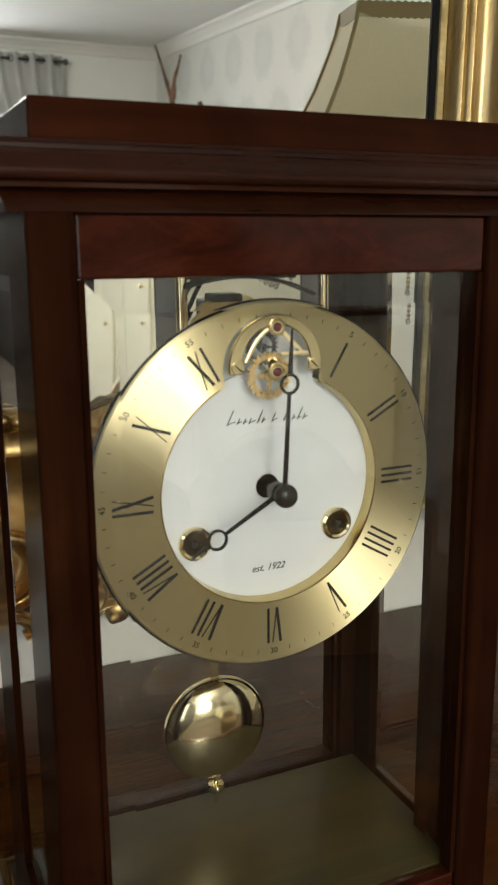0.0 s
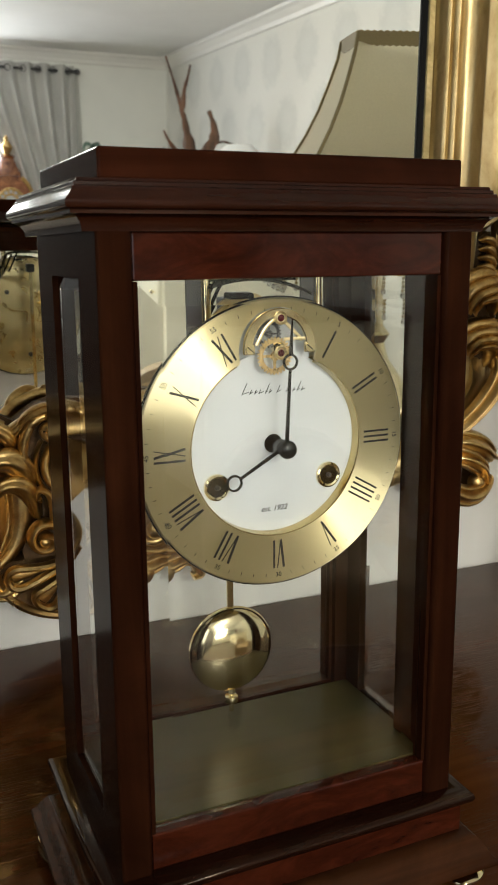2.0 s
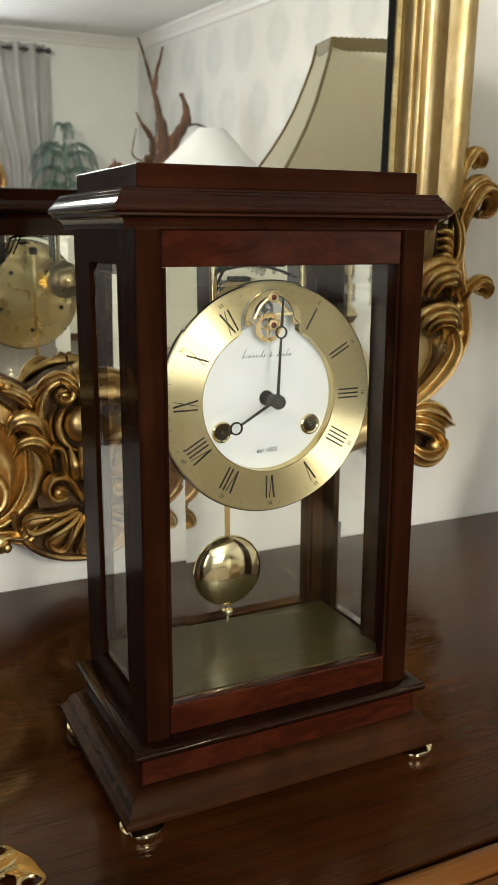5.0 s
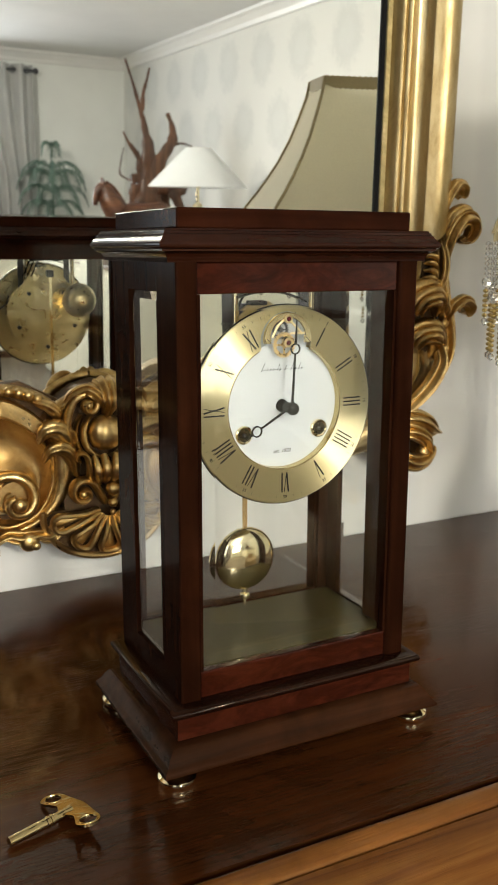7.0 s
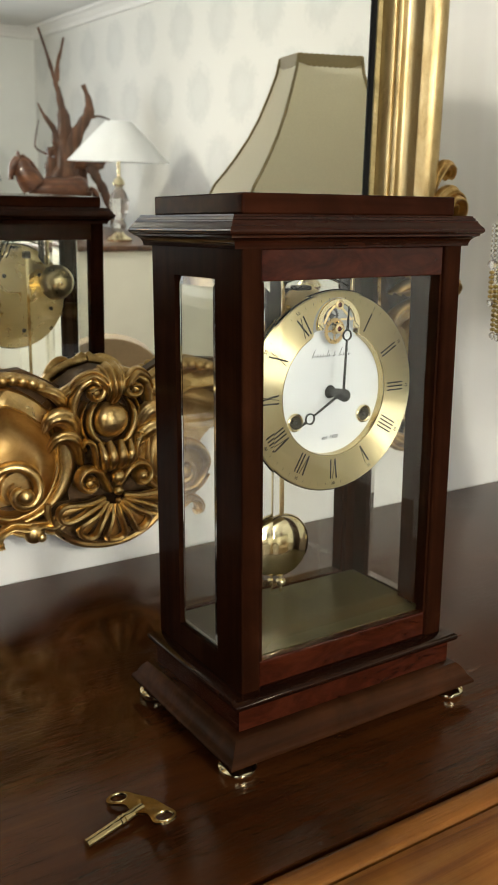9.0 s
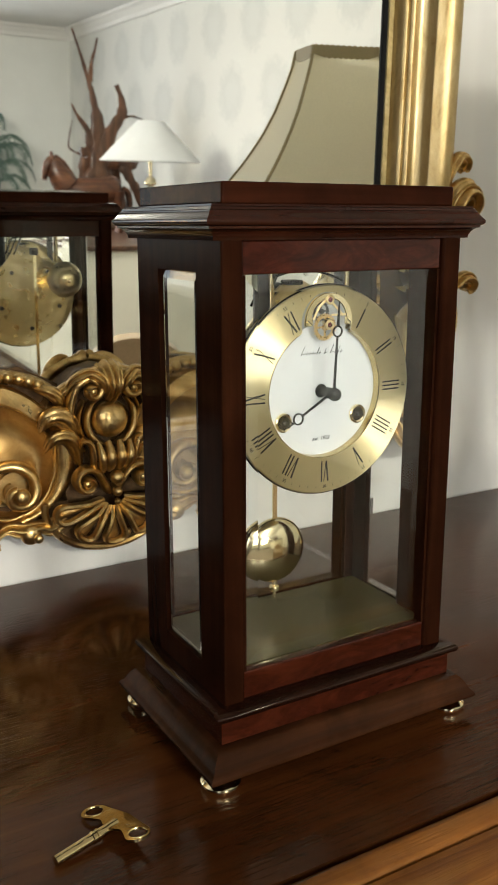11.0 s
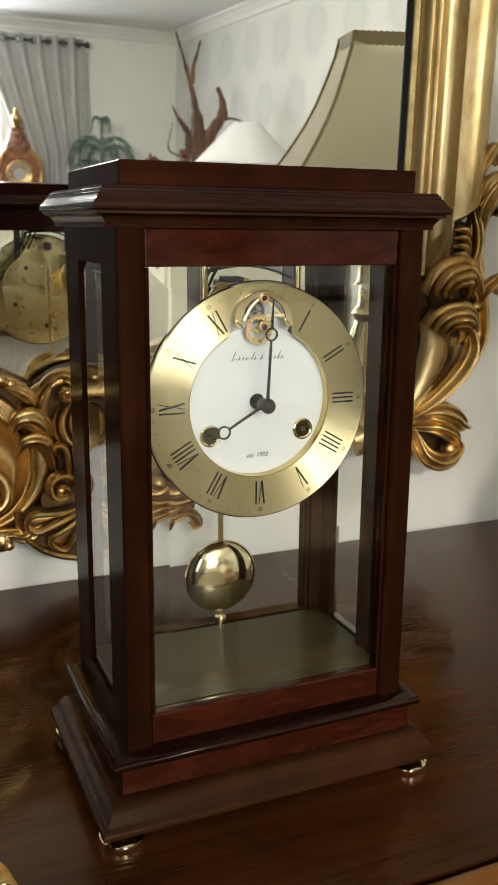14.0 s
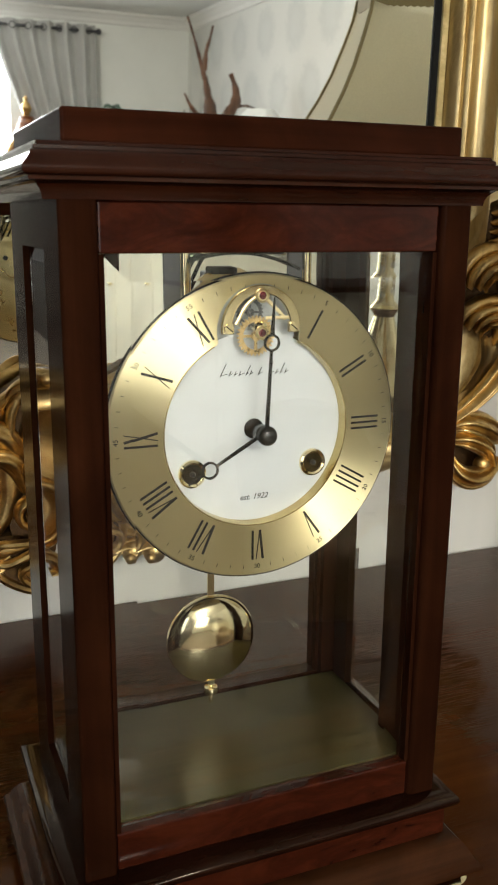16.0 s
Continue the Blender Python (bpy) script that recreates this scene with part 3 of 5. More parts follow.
def mantel_clock():
    c = thing("mantel_clock", (0.1335, 0.3008, TOP - 0.0085), "dark mahogany mantel clock with glass sides and brass dial", "clock", turn=0.3)
    HX, FRONT, BACK = 0.083, 0.0515, 0.0580
    # base
    for sx in (-1, 1):
        for sy in (-1, 1):
            part("foot", lathe([(0.0095, 0.0085), (0.0116, 0.0091), (0.0124, 0.0108), (0.0120, 0.0128), (0.0100, 0.0144), (0.0078, 0.0156), (0.0074, 0.0192)], 32, at=(sx * 0.0885, sy * 0.0550, 0)), BRASS, c, "turned brass foot")
    part("plinth", moulding(0.0875, 0.0550, [(0.0, 0.0192), (0.0128, 0.0192), (0.0140, 0.0198), (0.0142, 0.0214), (0.0132, 0.0228), (0.0118, 0.0240), (0.0106, 0.0256), (0.0096, 0.0278), (0.0082, 0.0302), (0.0064, 0.0324), (0.0044, 0.0340), (0.0028, 0.0347), (0.0, 0.0350)]), PLINTH_WOOD, c, sharp=45)
    part("frieze", moulding(0.0875, 0.0550, [(0, 0.0350), (0, 0.0505)]), BURL, c, "reddish burl veneer band", sharp=30)
    part("ledge", moulding(0.0875, 0.0550, [(0.0, 0.0505), (0.0018, 0.0506), (0.0042, 0.0514), (0.0050, 0.0532), (0.0045, 0.0552), (0.0022, 0.0566), (-0.002, 0.0572)]), LEDGE_WOOD, c, sharp=50)
    # posts: front and back, with softened edges
    z0, z1 = 0.0570, 0.3242
    for sx in (-1, 1):
        for nm, s, yc, hy in (("front_post", -1, 0.0220, FRONT), ("back_post", 1, 0.0275, BACK)):
            outline = [(0.0768, yc), (HX, yc)]
            outline += [(HX - 0.0012 + 0.0012 * math.cos(radians(t)), hy - 0.0012 + 0.0012 * math.sin(radians(t))) for t in range(0, 91, 18)]
            outline += [(0.0692 + 0.0024 - 0.0024 * math.sin(radians(t)), hy - 0.0024 + 0.0024 * math.cos(radians(t))) for t in range(0, 91, 15)]
            outline += [(0.0692, 0.0410), (0.0768, 0.0410)]
            bm = skin(bmesh.new(), [[(sx * x, s * y, z) for x, y in outline] for z in (z0, z1)])
            part(nm, bm, CLOCK_WOOD, c, sharp=50)
        part("pane_bead", mesh_box(min(sx * 0.0712, sx * 0.0740), max(sx * 0.0712, sx * 0.0740), -0.0408, -0.0170, 0.0748, 0.3060, 0.0006), CLOCK_WOOD, c)
        a, b = sx * HX, sx * 0.0768
        part("side_top_rail", mesh_box(min(a, b), max(a, b), -0.0220, 0.0275, 0.3070, z1), CLOCK_WOOD, c)
        part("side_bottom_rail", mesh_box(min(a, b), max(a, b), -0.0220, 0.0275, z0, 0.0735), CLOCK_WOOD, c)
        bm = bevelled_pane(0.0515, 0.2355, 0.003, 0.006, 0.0013)
        bmesh.ops.transform(bm, verts=bm.verts, matrix=Matrix.Translation((sx * 0.0815, 0.00275, 0.19)) @ Matrix.Rotation(radians(90 * sx), 4, "Z"))
        pane = part("side_pane", bm, GLASS, c, "bevelled glass side", smooth=False)
        pane.visible_shadow = False
    # front and back doors
    for sy, nm in ((-1, "door"), (1, "back_panel")):
        y0, y1 = (-FRONT + 0.0022, -FRONT + 0.0105) if sy < 0 else (BACK - 0.0135, BACK - 0.0022)
        bm = mesh_box(-0.0690, 0.0690, y0, y1, 0.3062, z1, 0.0008)
        veneer = BURL if sy < 0 else CLOCK_WOOD_X
        top = part(nm, bm, veneer, c, "burl veneer rail of the glazed door" if sy < 0 else "dark wooden rail of the glazed back")
        part("bottom_rail", mesh_box(-0.0690, 0.0690, y0, y1, z0, 0.0742 if sy < 0 else 0.0744, 0.0008 if sy < 0 else 0.0002), veneer, top)
        for sx in (-1, 1):
            part("stile", mesh_box(min(sx * 0.0690, sx * 0.0672), max(sx * 0.0690, sx * 0.0672), y0, y1, 0.0744, 0.3060), CLOCK_WOOD, top)
        bm = bevelled_pane(0.1372, 0.2344, 0.003, 0.0112, 0.0010) if sy < 0 else mesh_box(-0.0685, 0.0685, 0, 0.003, -0.1220, 0.1220)
        if sy > 0:
            bmesh.ops.transform(bm, verts=bm.verts, matrix=Matrix.Rotation(math.pi, 4, "Z"))
        bmesh.ops.transform(bm, verts=bm.verts, matrix=Matrix.Translation((0, -FRONT + 0.0055 if sy < 0 else BACK - 0.0075, 0.1902)))
        pane = part("pane", bm, GLASS, top, "bevelled clear glass", smooth=False)
        pane.visible_shadow = False
    part("inner_floor", mesh_box(-0.0762, 0.0762, -0.0405, 0.0405, z0, 0.0746), FLOOR_BOARD, c, "glossy dark floor board")
    part("cornice", moulding(0.0855, 0.0533, [(-0.02, 0.3242), (0.0024, 0.3242), (0.0026, 0.3260), (0.0033, 0.3276), (0.0044, 0.3289), (0.0056, 0.3298), (0.0064, 0.3301), (0.0074, 0.3303), (0.0075, 0.3315), (0.0088, 0.3321), (0.0095, 0.3331), (0.0096, 0.3343), (0.0090, 0.3354),
                                      (0.0077, 0.3368), (0.0068, 0.3380), (0.0064, 0.3385), (0.0062, 0.3396), (0.0052, 0.3401), (0.0050, 0.3413), (0.0041, 0.3417), (0.0038, 0.3427), (-0.01, 0.3428)]), CLOCK_WOOD_X, c, at=(0, 0.0038, 0), sharp=42)
    part("cap", mesh_box(-0.0798, 0.0798, -0.0465, 0.0590, 0.3428, 0.3543, 0.0011, 3), CAP_WOOD, c)

    # dial
    d = new("dial")
    d.parent, d.location = c, (0, DIAL_Y, DIAL_Z)
    tagged(d, "brass chapter ring round a white centre, black Roman numerals")
    ring = part("chapter_ring", ring_plate(0.0633, 0.0406, 0.0418, 0.0183, 0.0, 0.0014, 240), DIAL_BRASS, d, "circular brushed brass ring")
    part("ring_edge", lathe([(0.0628, -0.0014), (0.0639, -0.0010), (0.0639, -0.0026), (0.0628, -0.0026)], 120, "y", ring=True), BLACK, d)
    # bright chamfer of the ring's inner edge
    bm = bmesh.new()
    rows = []
    for i in range(141):
        a = radians(28.5 + (360 - 57) * i / 140)
        rows.append([(q * math.sin(a), y, q * math.cos(a)) for q, y in ((0.0399, 0.0050), (0.0403, 0.0002), (0.0405, -0.0002), (0.0408, -0.0002), (0.0410, 0.0002), (0.0410, 0.0050))])
    part("inner_bezel", skin(bm, rows), RIM_BRASS, d, "polished brass rim")
    # white centre with the holes for arbors
    rows = []
    for i in range(180):
        a = 2 * math.pi * i / 180
        r = 0.0409
        rows.append([(q * math.sin(a), y, q * math.cos(a)) for q, y in ((0.0042, 0.0012), (r, 0.0012), (r, 0.0022), (0.0042, 0.0022))])
    part("centre_plate", skin(bmesh.new(), rows, loop=True), ENAMEL, d, "white enamel centre", at=(0, SUNK, 0))
    part("aperture_floor", lathe([(0.0001, -0.0072), (0.0187, -0.0072), (0.0187, -0.0066), (0.0001, -0.0066)], 48, "y", at=(0, 0, 0.0418)), ENAMEL, d, "white recess")
    rows = []
    for i in range(49):
        a = radians(-88 + 176 * i / 48)
        rows.append([(q * math.sin(a), y, 0.0418 + q * math.cos(a)) for q, y in ((0.0183, 0.0012), (0.0187, 0.0012), (0.0187, 0.0066), (0.0183, 0.0066))])
    part("aperture_wall", skin(bmesh.new(), rows), SILVER, d, "silvered edge of the aperture")
    for h in range(1, 12):
        part("numeral", numeral(h), INK, d, smooth=False)
    for m in range(1, 12):
        a = m * 30
        bm = lettering(str(m * 5), 0.0029)
        flip = 180 if 95 < a < 265 else 0
        bmesh.ops.transform(bm, verts=bm.verts, matrix=Matrix.Rotation(radians(a), 4, "Y") @ Matrix.Translation((0, -0.0001, 0.0594)) @ Matrix.Rotation(radians(flip), 4, "Y"))
        part("minute_number", bm, INK, d, smooth=False)
    bm = bmesh.new()
    for i in range(60):
        if i % 5:
            stroke(bm, i * 6, 0.0586, 0.0601, 0, 0, 0.00022, -0.00012)
    tagged(part("minute_marks", bm, INK, d, smooth=False), kind="stuff")
    # maker's line as plain flowing bars, and the founding year
    bm = bmesh.new()
    x = -0.0150
    for w, hgt in ((0.0030, 0.0052), (0.0016, 0.0022), (0.0014, 0.0020), (0.0024, 0.0020), (0.0010, 0.0044), (0.0014, 0.0020), (0.0, 0.0), (0.0020, 0.0032), (0.0, 0.0), (0.0026, 0.0054), (0.0014, 0.0020), (0.0014, 0.0044), (0.0018, 0.0020)):
        if w:
            stroke(bm, 0, 0.0, hgt, x, x + hgt * 0.5, 0.00030)
            stroke(bm, 0, 0.0004, 0.0012, x + w * 0.1, x + w * 1.1, 0.00024, -0.00022)
        x += (w or 0.0010) + 0.0007
    bmesh.ops.transform(bm, verts=bm.verts, matrix=Matrix.Translation((0, 0.0012, 0.0225)))
    part("inscription", bm, INK, d, "thin black flourished line", at=(0, SUNK, 0), smooth=False)
    bm = lettering("est. 1922", 0.0035, 0.0001, 0.35)
    bmesh.ops.transform(bm, verts=bm.verts, matrix=Matrix.Translation((0.0002, 0.0011, -0.0298)))
    part("year", bm, INK, d, at=(0, SUNK, 0), smooth=False)
    # winding holes
    for sx in (-1, 1):
        g = part("grommet", lathe([(0.0041, 0.0004), (0.0043, 0.0013), (0.0051, 0.0018), (0.0059, 0.0012), (0.0061, -0.0010), (0.0041, -0.0010)], 40, "y", at=(sx * 0.0274, 0.0012, -0.0170), ring=True), BRASS, d, "brass-rimmed winding hole", at=(0, SUNK, 0))
        part("winding_well", lathe([(0.0001, 0.0004), (0.0046, 0.0004), (0.0046, 0.0007), (0.0001, 0.0007)], 28, "y", at=(sx * 0.0274, 0.0012, -0.0170)), WELL, g, "dark winding well")
        part("winding_arbor", lathe([(0.0012, 0.0002), (0.0012, 0.0018), (0.0008, 0.0024), (0.0001, 0.0025)], 16, "y", at=(sx * 0.0274, 0.0012, -0.0170)), STEEL, g)
    # centre arbor and pointers
    part("centre_well", lathe([(0.0001, -0.0032), (0.0044, -0.0032), (0.0044, -0.0012), (0.0041, -0.0012), (0.0041, -0.0030), (0.0001, -0.0030)], 28, "y"), BLACK, d, at=(0, SUNK, 0))
    part("centre_arbor", lathe([(0.0022, -0.003), (0.0022, 0.0060), (0.0035, 0.0062), (0.0035, 0.0098), (0.0025, 0.0100), (0.0025, 0.0110), (0.0034, 0.0112), (0.0040, 0.0118), (0.0041, 0.0136), (0.0036, 0.0150), (0.0024, 0.0158), (0.0012, 0.0161), (0.0001, 0.0162)], 28, "y"), BLACK, d, "black domed nut", at=(0, SUNK, 0))
    part("hour_pointer", spade_pointer(240, 0.0372, 0.0267, 0.0037), BLACK, d, "black lacquered hour pointer at eight", at=(0, SUNK - 0.0090, 0))
    part("minute_pointer", spade_pointer(2.8, 0.0554, 0.0375, 0.0035), BLACK, d, "black lacquered minute pointer at twelve", at=(0, SUNK - 0.0122, 0))
    # visible escapement in the aperture
    e = new("escapement")
    e.parent, e.location = c, (0, DIAL_Y, DIAL_Z + 0.0428)
    tagged(e, "gilt escapement bridge with ruby jewels and a toothed wheel")
    part("escape_wheel", gear(0.0082, 30, 0.0020, 4, -0.0002, 0.0005), WHEEL_BRASS, e, "toothed rosy brass wheel", at=(-0.0016, 0, -0.0034))
    part("second_wheel", gear(0.0060, 24, 0.0016, 4, 0.0008, 0.0013), STEEL, e, at=(-0.0040, 0, 0.0060))
    bm = bmesh.new()
    rows = []
    for i in range(45):
        a = radians(-96 + 192 * i / 44)
        w = 0.0031 + 0.0008 * abs(math.sin(a)) ** 3
        rows.append([(q * math.sin(a), y, q * math.cos(a)) for q, y in ((0.0166, -0.0022), (0.0169, -0.0018), (0.0169, -0.0008), (0.0166 - w, -0.0008), (0.0166 - w, -0.0018), (0.0166 - w + 0.0004, -0.0022))])
    skin(bm, rows)
    for sx in (-1, 1):
        box(bm, min(sx * 0.0116, sx * 0.0168), max(sx * 0.0116, sx * 0.0168), -0.0021, -0.0009, -0.0023, 0.0023, 0.0005)
    box(bm, -0.0024, 0.0024, -0.0021, -0.0009, 0.0112, 0.0160, 0.0005)
    part("bridge", bm, BRASS, e, "polished gilt arched bridge")
    part("anchor", sweep(curve_points([(-0.0105, -0.0008, 0.0015), (-0.0060, -0.0008, 0.0090), (0, -0.0008, 0.0125), (0.0060, -0.0008, 0.0080), (0.0110, -0.0008, 0.0030)]), round_section(8), lambda s: (0.0008, 0.0005)), SATIN_BRASS, e)
    part("pallet_arm", mesh_box(0.0020, 0.0150, -0.0015, -0.0008, 0.0030, 0.0044, 0.0003), SATIN_BRASS, e)
    part("arbor_post", lathe([(0.0026, -0.002), (0.0026, 0.0012), (0.0019, 0.0020), (0.0001, 0.0020)], 24, "y"), BRASS, e)
    for z in (0.0128, -0.0020):
        j = part("jewel_setting", lathe([(0.0029, 0.0018), (0.0029, 0.0026), (0.0023, 0.0031), (0.0018, 0.0026), (0.0001, 0.0026)], 24, "y", at=(0.0002, 0, z)), SATIN_BRASS, e)
        part("jewel", lathe([(0.0017, 0.0024), (0.0014, 0.0029), (0.0007, 0.0032), (0.0001, 0.0033)], 18, "y", at=(0.0002, 0, z)), RUBY, j, "dark ruby jewel")
    for sx in (-1, 1):
        s = part("screw", lathe([(0.0001, 0.0027), (0.0020, 0.0027), (0.0020, 0.0020)], 18, "y", at=(sx * 0.0140, 0, 0.0)), BRASS, e)
        slot = mesh_box(-0.0018, 0.0018, -0.00278, -0.0027, -0.0002, 0.0002)
        bmesh.ops.transform(slot, verts=slot.verts, matrix=Matrix.Translation((sx * 0.0140, 0, 0)) @ Matrix.Rotation(radians(40), 4, "Y"))
        part("slot", slot, INK, s)

    # movement behind the dial
    m = new("movement")
    m.parent, m.location = c, (0, 0.0035, DIAL_Z)
    tagged(m, "round brass pendulum movement hung on straps")
    part("dial_back", lathe([(0.0001, 0.0240), (0.0618, 0.0240), (0.0618, 0.0246), (0.0001, 0.0246)], 80, "y"), DULL_BRASS, m)
    part("front_plate", lathe([(0.0001, 0.0214), (0.0440, 0.0214), (0.0440, 0.0236), (0.0001, 0.0236)], 64, "y"), DULL_BRASS, m)
    outline = []
    for i in range(64):
        a = 2 * math.pi * i / 64
        r = 0.0475 + 0.0120 * max(0.0, math.cos(a)) ** 10 + 0.0012 * math.cos(5 * a)
        outline.append((r * math.sin(a), r * math.cos(a) + 0.002))
    part("back_plate", prism(outline, 0.002, 0.004), DULL_BRASS, m, "satin brass back plate")
    for k in range(5):
        a = radians(36 + 72 * k)
        part("pillar", lathe([(0.0026, -0.003), (0.0026, 0.0220), (0.0001, 0.0220)], 14, "y", at=(0.040 * math.sin(a), 0, 0.040 * math.cos(a))), DULL_BRASS, m)
        part("pillar_screw", lathe([(0.0001, -0.0062), (0.0024, -0.0062), (0.0024, -0.0041)], 14, "y", at=(0.036 * math.sin(a), 0, 0.036 * math.cos(a))), STEEL, m)
    for sx in (-1, 1):
        part("barrel", lathe([(0.0001, -0.001), (0.0150, -0.001), (0.0150, 0.0210), (0.0001, 0.0210)], 40, "y", at=(sx * 0.0250, 0, -0.0165)), DULL_BRASS, m)
        part("strap", mesh_box(sx * 0.0280 - 0.0036, sx * 0.0280 + 0.0036, -0.0060, -0.0045, 0.030, 0.0905, 0.0004), STEEL, m, "steel hanging strap")
        part("strap_rod", lathe([(0.0024, 0.040), (0.0024, 0.0905)], 14, at=(sx * 0.0280 + 0.0066, -0.003, 0)), BRASS, m)
    part("bell", lathe([(0.0001, -0.0478), (0.0047, -0.0474), (0.0094, -0.0459), (0.0139, -0.0432), (0.0175, -0.0394), (0.0197, -0.0347), (0.0205, -0.0300), (0.0201, -0.0300), (0.0153, -0.0390), (0.0001, -0.0465)], 40, "y", at=(0.0330, 0, 0.0230)), SATIN_BRASS, m, "domed brass bell")
    part("bell_post", lathe([(0.0010, -0.0496), (0.0020, -0.0490), (0.0020, -0.0474), (0.0014, -0.0470), (0.0014, -0.004)], 14, "y", at=(0.0330, 0, 0.0230)), BRASS, m)
    for k in range(3):
        x = -0.0245 + 0.0045 * k
        part("hammer_rod", sweep(curve_points([(x - 0.003, 0.004 + k * 0.002, 0.050), (x + 0.001, 0.003 + k * 0.002, 0.0575), (x + 0.005, 0.002 + k * 0.002, 0.0655), (x + 0.010, 0.001 + k * 0.002, 0.0690), (x + 0.040, -0.001, 0.0685)], 24), round_section(8), lambda s: (0.0009, 0.0009)), BLACK, m, "black steel striking rod")
    part("hammer_block", mesh_box(-0.010, 0.002, -0.004, 0.004, 0.0600, 0.0628, 0.0008), BLACK, m)
    part("gong_arc", sweep([(0.066 * math.sin(radians(a)), -0.004, 0.0030 + 0.066 * math.cos(radians(a))) for a in range(-18, 30, 3)], [(1, 1), (-1, 1), (-1, -1), (1, -1)], lambda s: (0.0007, 0.0025)), BLACK, m)
    for x, z in ((-0.048, 0.004), (-0.046, 0.016), (-0.055, 0.010)):
        part("lever", sweep([(x, -0.006, z), (x + 0.008, -0.006, z + 0.006), (x + 0.012, -0.006, z + 0.016)], round_section(6), lambda s: (0.0009, 0.0009)), STEEL, m)
    # pendulum
    p = new("pendulum")
    p.parent, p.location = c, (0, 0.0290, 0)
    tagged(p, "polished brass pendulum with a lens-shaped bob")
    part("suspension", mesh_box(-0.0040, 0.0040, -0.006, 0.003, 0.284, 0.292, 0.001), STEEL, p)
    part("rod", mesh_box(-0.0017, 0.0017, -0.0006, 0.0006, 0.0870, 0.286), BRASS, p)
    prof = [(0.0001, -0.0088)] + [(0.0233 * math.sin(radians(a)), -0.0088 * math.cos(radians(a))) for a in range(10, 171, 8)] + [(0.0001, 0.0088)]
    part("bob", lathe(prof, 72, "y", at=(0.0, 0, 0.1135)), BRASS, p, "mirror-bright brass bob", sharp=80)
    part("rating_nut", lathe([(0.0012, 0.0780), (0.0012, 0.0830), (0.0034, 0.0834), (0.0038, 0.0850), (0.0034, 0.0866), (0.0012, 0.0870), (0.0012, 0.0905)], 20), BRASS, p)
    return c


mantel_clock()


# ---------------------------------------------------------------- winding key
def winding_key():
    k = thing("winding_key", (-0.0235, 0.2370, TOP), "brass double-winged winding key lying on the sideboard", "key")
    r = 0.0029
    barrel = lathe([(0.0020, -0.0395), (r, -0.0393), (r, -0.0168), (r + 0.0006, -0.0164), (r + 0.0006, -0.0152), (r, -0.0148), (r, -0.0140), (r + 0.0006, -0.0136), (r + 0.0006, -0.0124), (r, -0.0120), (r - 0.0002, 0.0), (0.0004, 0.0006), (0.0004, -0.0300), (0.0019, -0.0302)], 28, "x", at=(0, 0, r + 0.0006))
    # one wing rests on the wood, so the bow end of the tube stands a little higher
    end = Matrix.Translation((-0.0395, 0, r + 0.0006))
    bmesh.ops.transform(barrel, verts=barrel.verts, matrix=Matrix.Rotation(radians(14.4), 4, "Z") @ end @ Matrix.Rotation(radians(-3.6), 4, "Y") @ end.inverted())
    part("barrel", barrel, KEY_BRASS, k, "plain brass tube with a turned collar")
    # flat butterfly bow with a finger hole near each tip
    half = [(-0.0090, 0.0010), (-0.0076, 0.0045), (-0.0060, 0.0085), (-0.0078, 0.0132), (-0.0102, 0.0185), (-0.0075, 0.0225), (-0.0025, 0.0240), (0.0020, 0.0225), (0.0045, 0.0185), (0.0050, 0.0135), (0.0060, 0.0075), (0.0068, 0.0015)]
    def lean(p, s):
        a = radians(14.4)
        x, y = p[0] + 0.0015, s * p[1] * 1.14
        return (x * math.cos(a) - y * math.sin(a), x * math.sin(a) + y * math.cos(a), 0.0)
    ring = [lean(p, 1) for p in half] + [lean(p, -1) for p in reversed(half)]
    outline = curve_points(ring + [ring[0]], 96)[:-1]
    holes = []
    for s in (1, -1):
        c = lean((-0.0025, 0.0180), s)
        holes.append([(c[0] + 0.0052 * math.cos(2 * math.pi * i / 28), c[1] + 0.0056 * math.sin(2 * math.pi * i / 28), 0.0) for i in range(28)])
    bm = bmesh.new()
    for loop in [outline] + holes:
        vs = [bm.verts.new(p) for p in loop]
        for a, b in zip(vs, vs[1:] + vs[:1]):
            bm.edges.new((a, b))
    bmesh.ops.triangle_fill(bm, edges=bm.edges[:], use_beauty=True)
    tilt = Matrix.Translation((0, 0, 0.0056)) @ Matrix.Rotation(radians(-11.5), 4, Vector((math.cos(radians(14.4)), math.sin(radians(14.4)), 0)))
    up = bmesh.ops.extrude_face_region(bm, geom=bm.faces[:])
    bmesh.ops.translate(bm, verts=[g for g in up["geom"] if isinstance(g, bmesh.types.BMVert)], vec=(0, 0, 0.0015))
    bmesh.ops.transform(bm, verts=bm.verts, matrix=tilt)
    bow = part("bow", bm, KEY_BRASS, k, "flat brass wings with finger holes", sharp=30)
    for loop in holes:
        path = [tilt @ (Vector(p) + Vector((0, 0, 0.0012))) for p in loop]
        part("hole_rim", sweep(path + path[:2], round_section(6), lambda s: (0.0006, 0.0006), up=(0, 0, 1)), KEY_BRASS, bow)
    return k


winding_key()


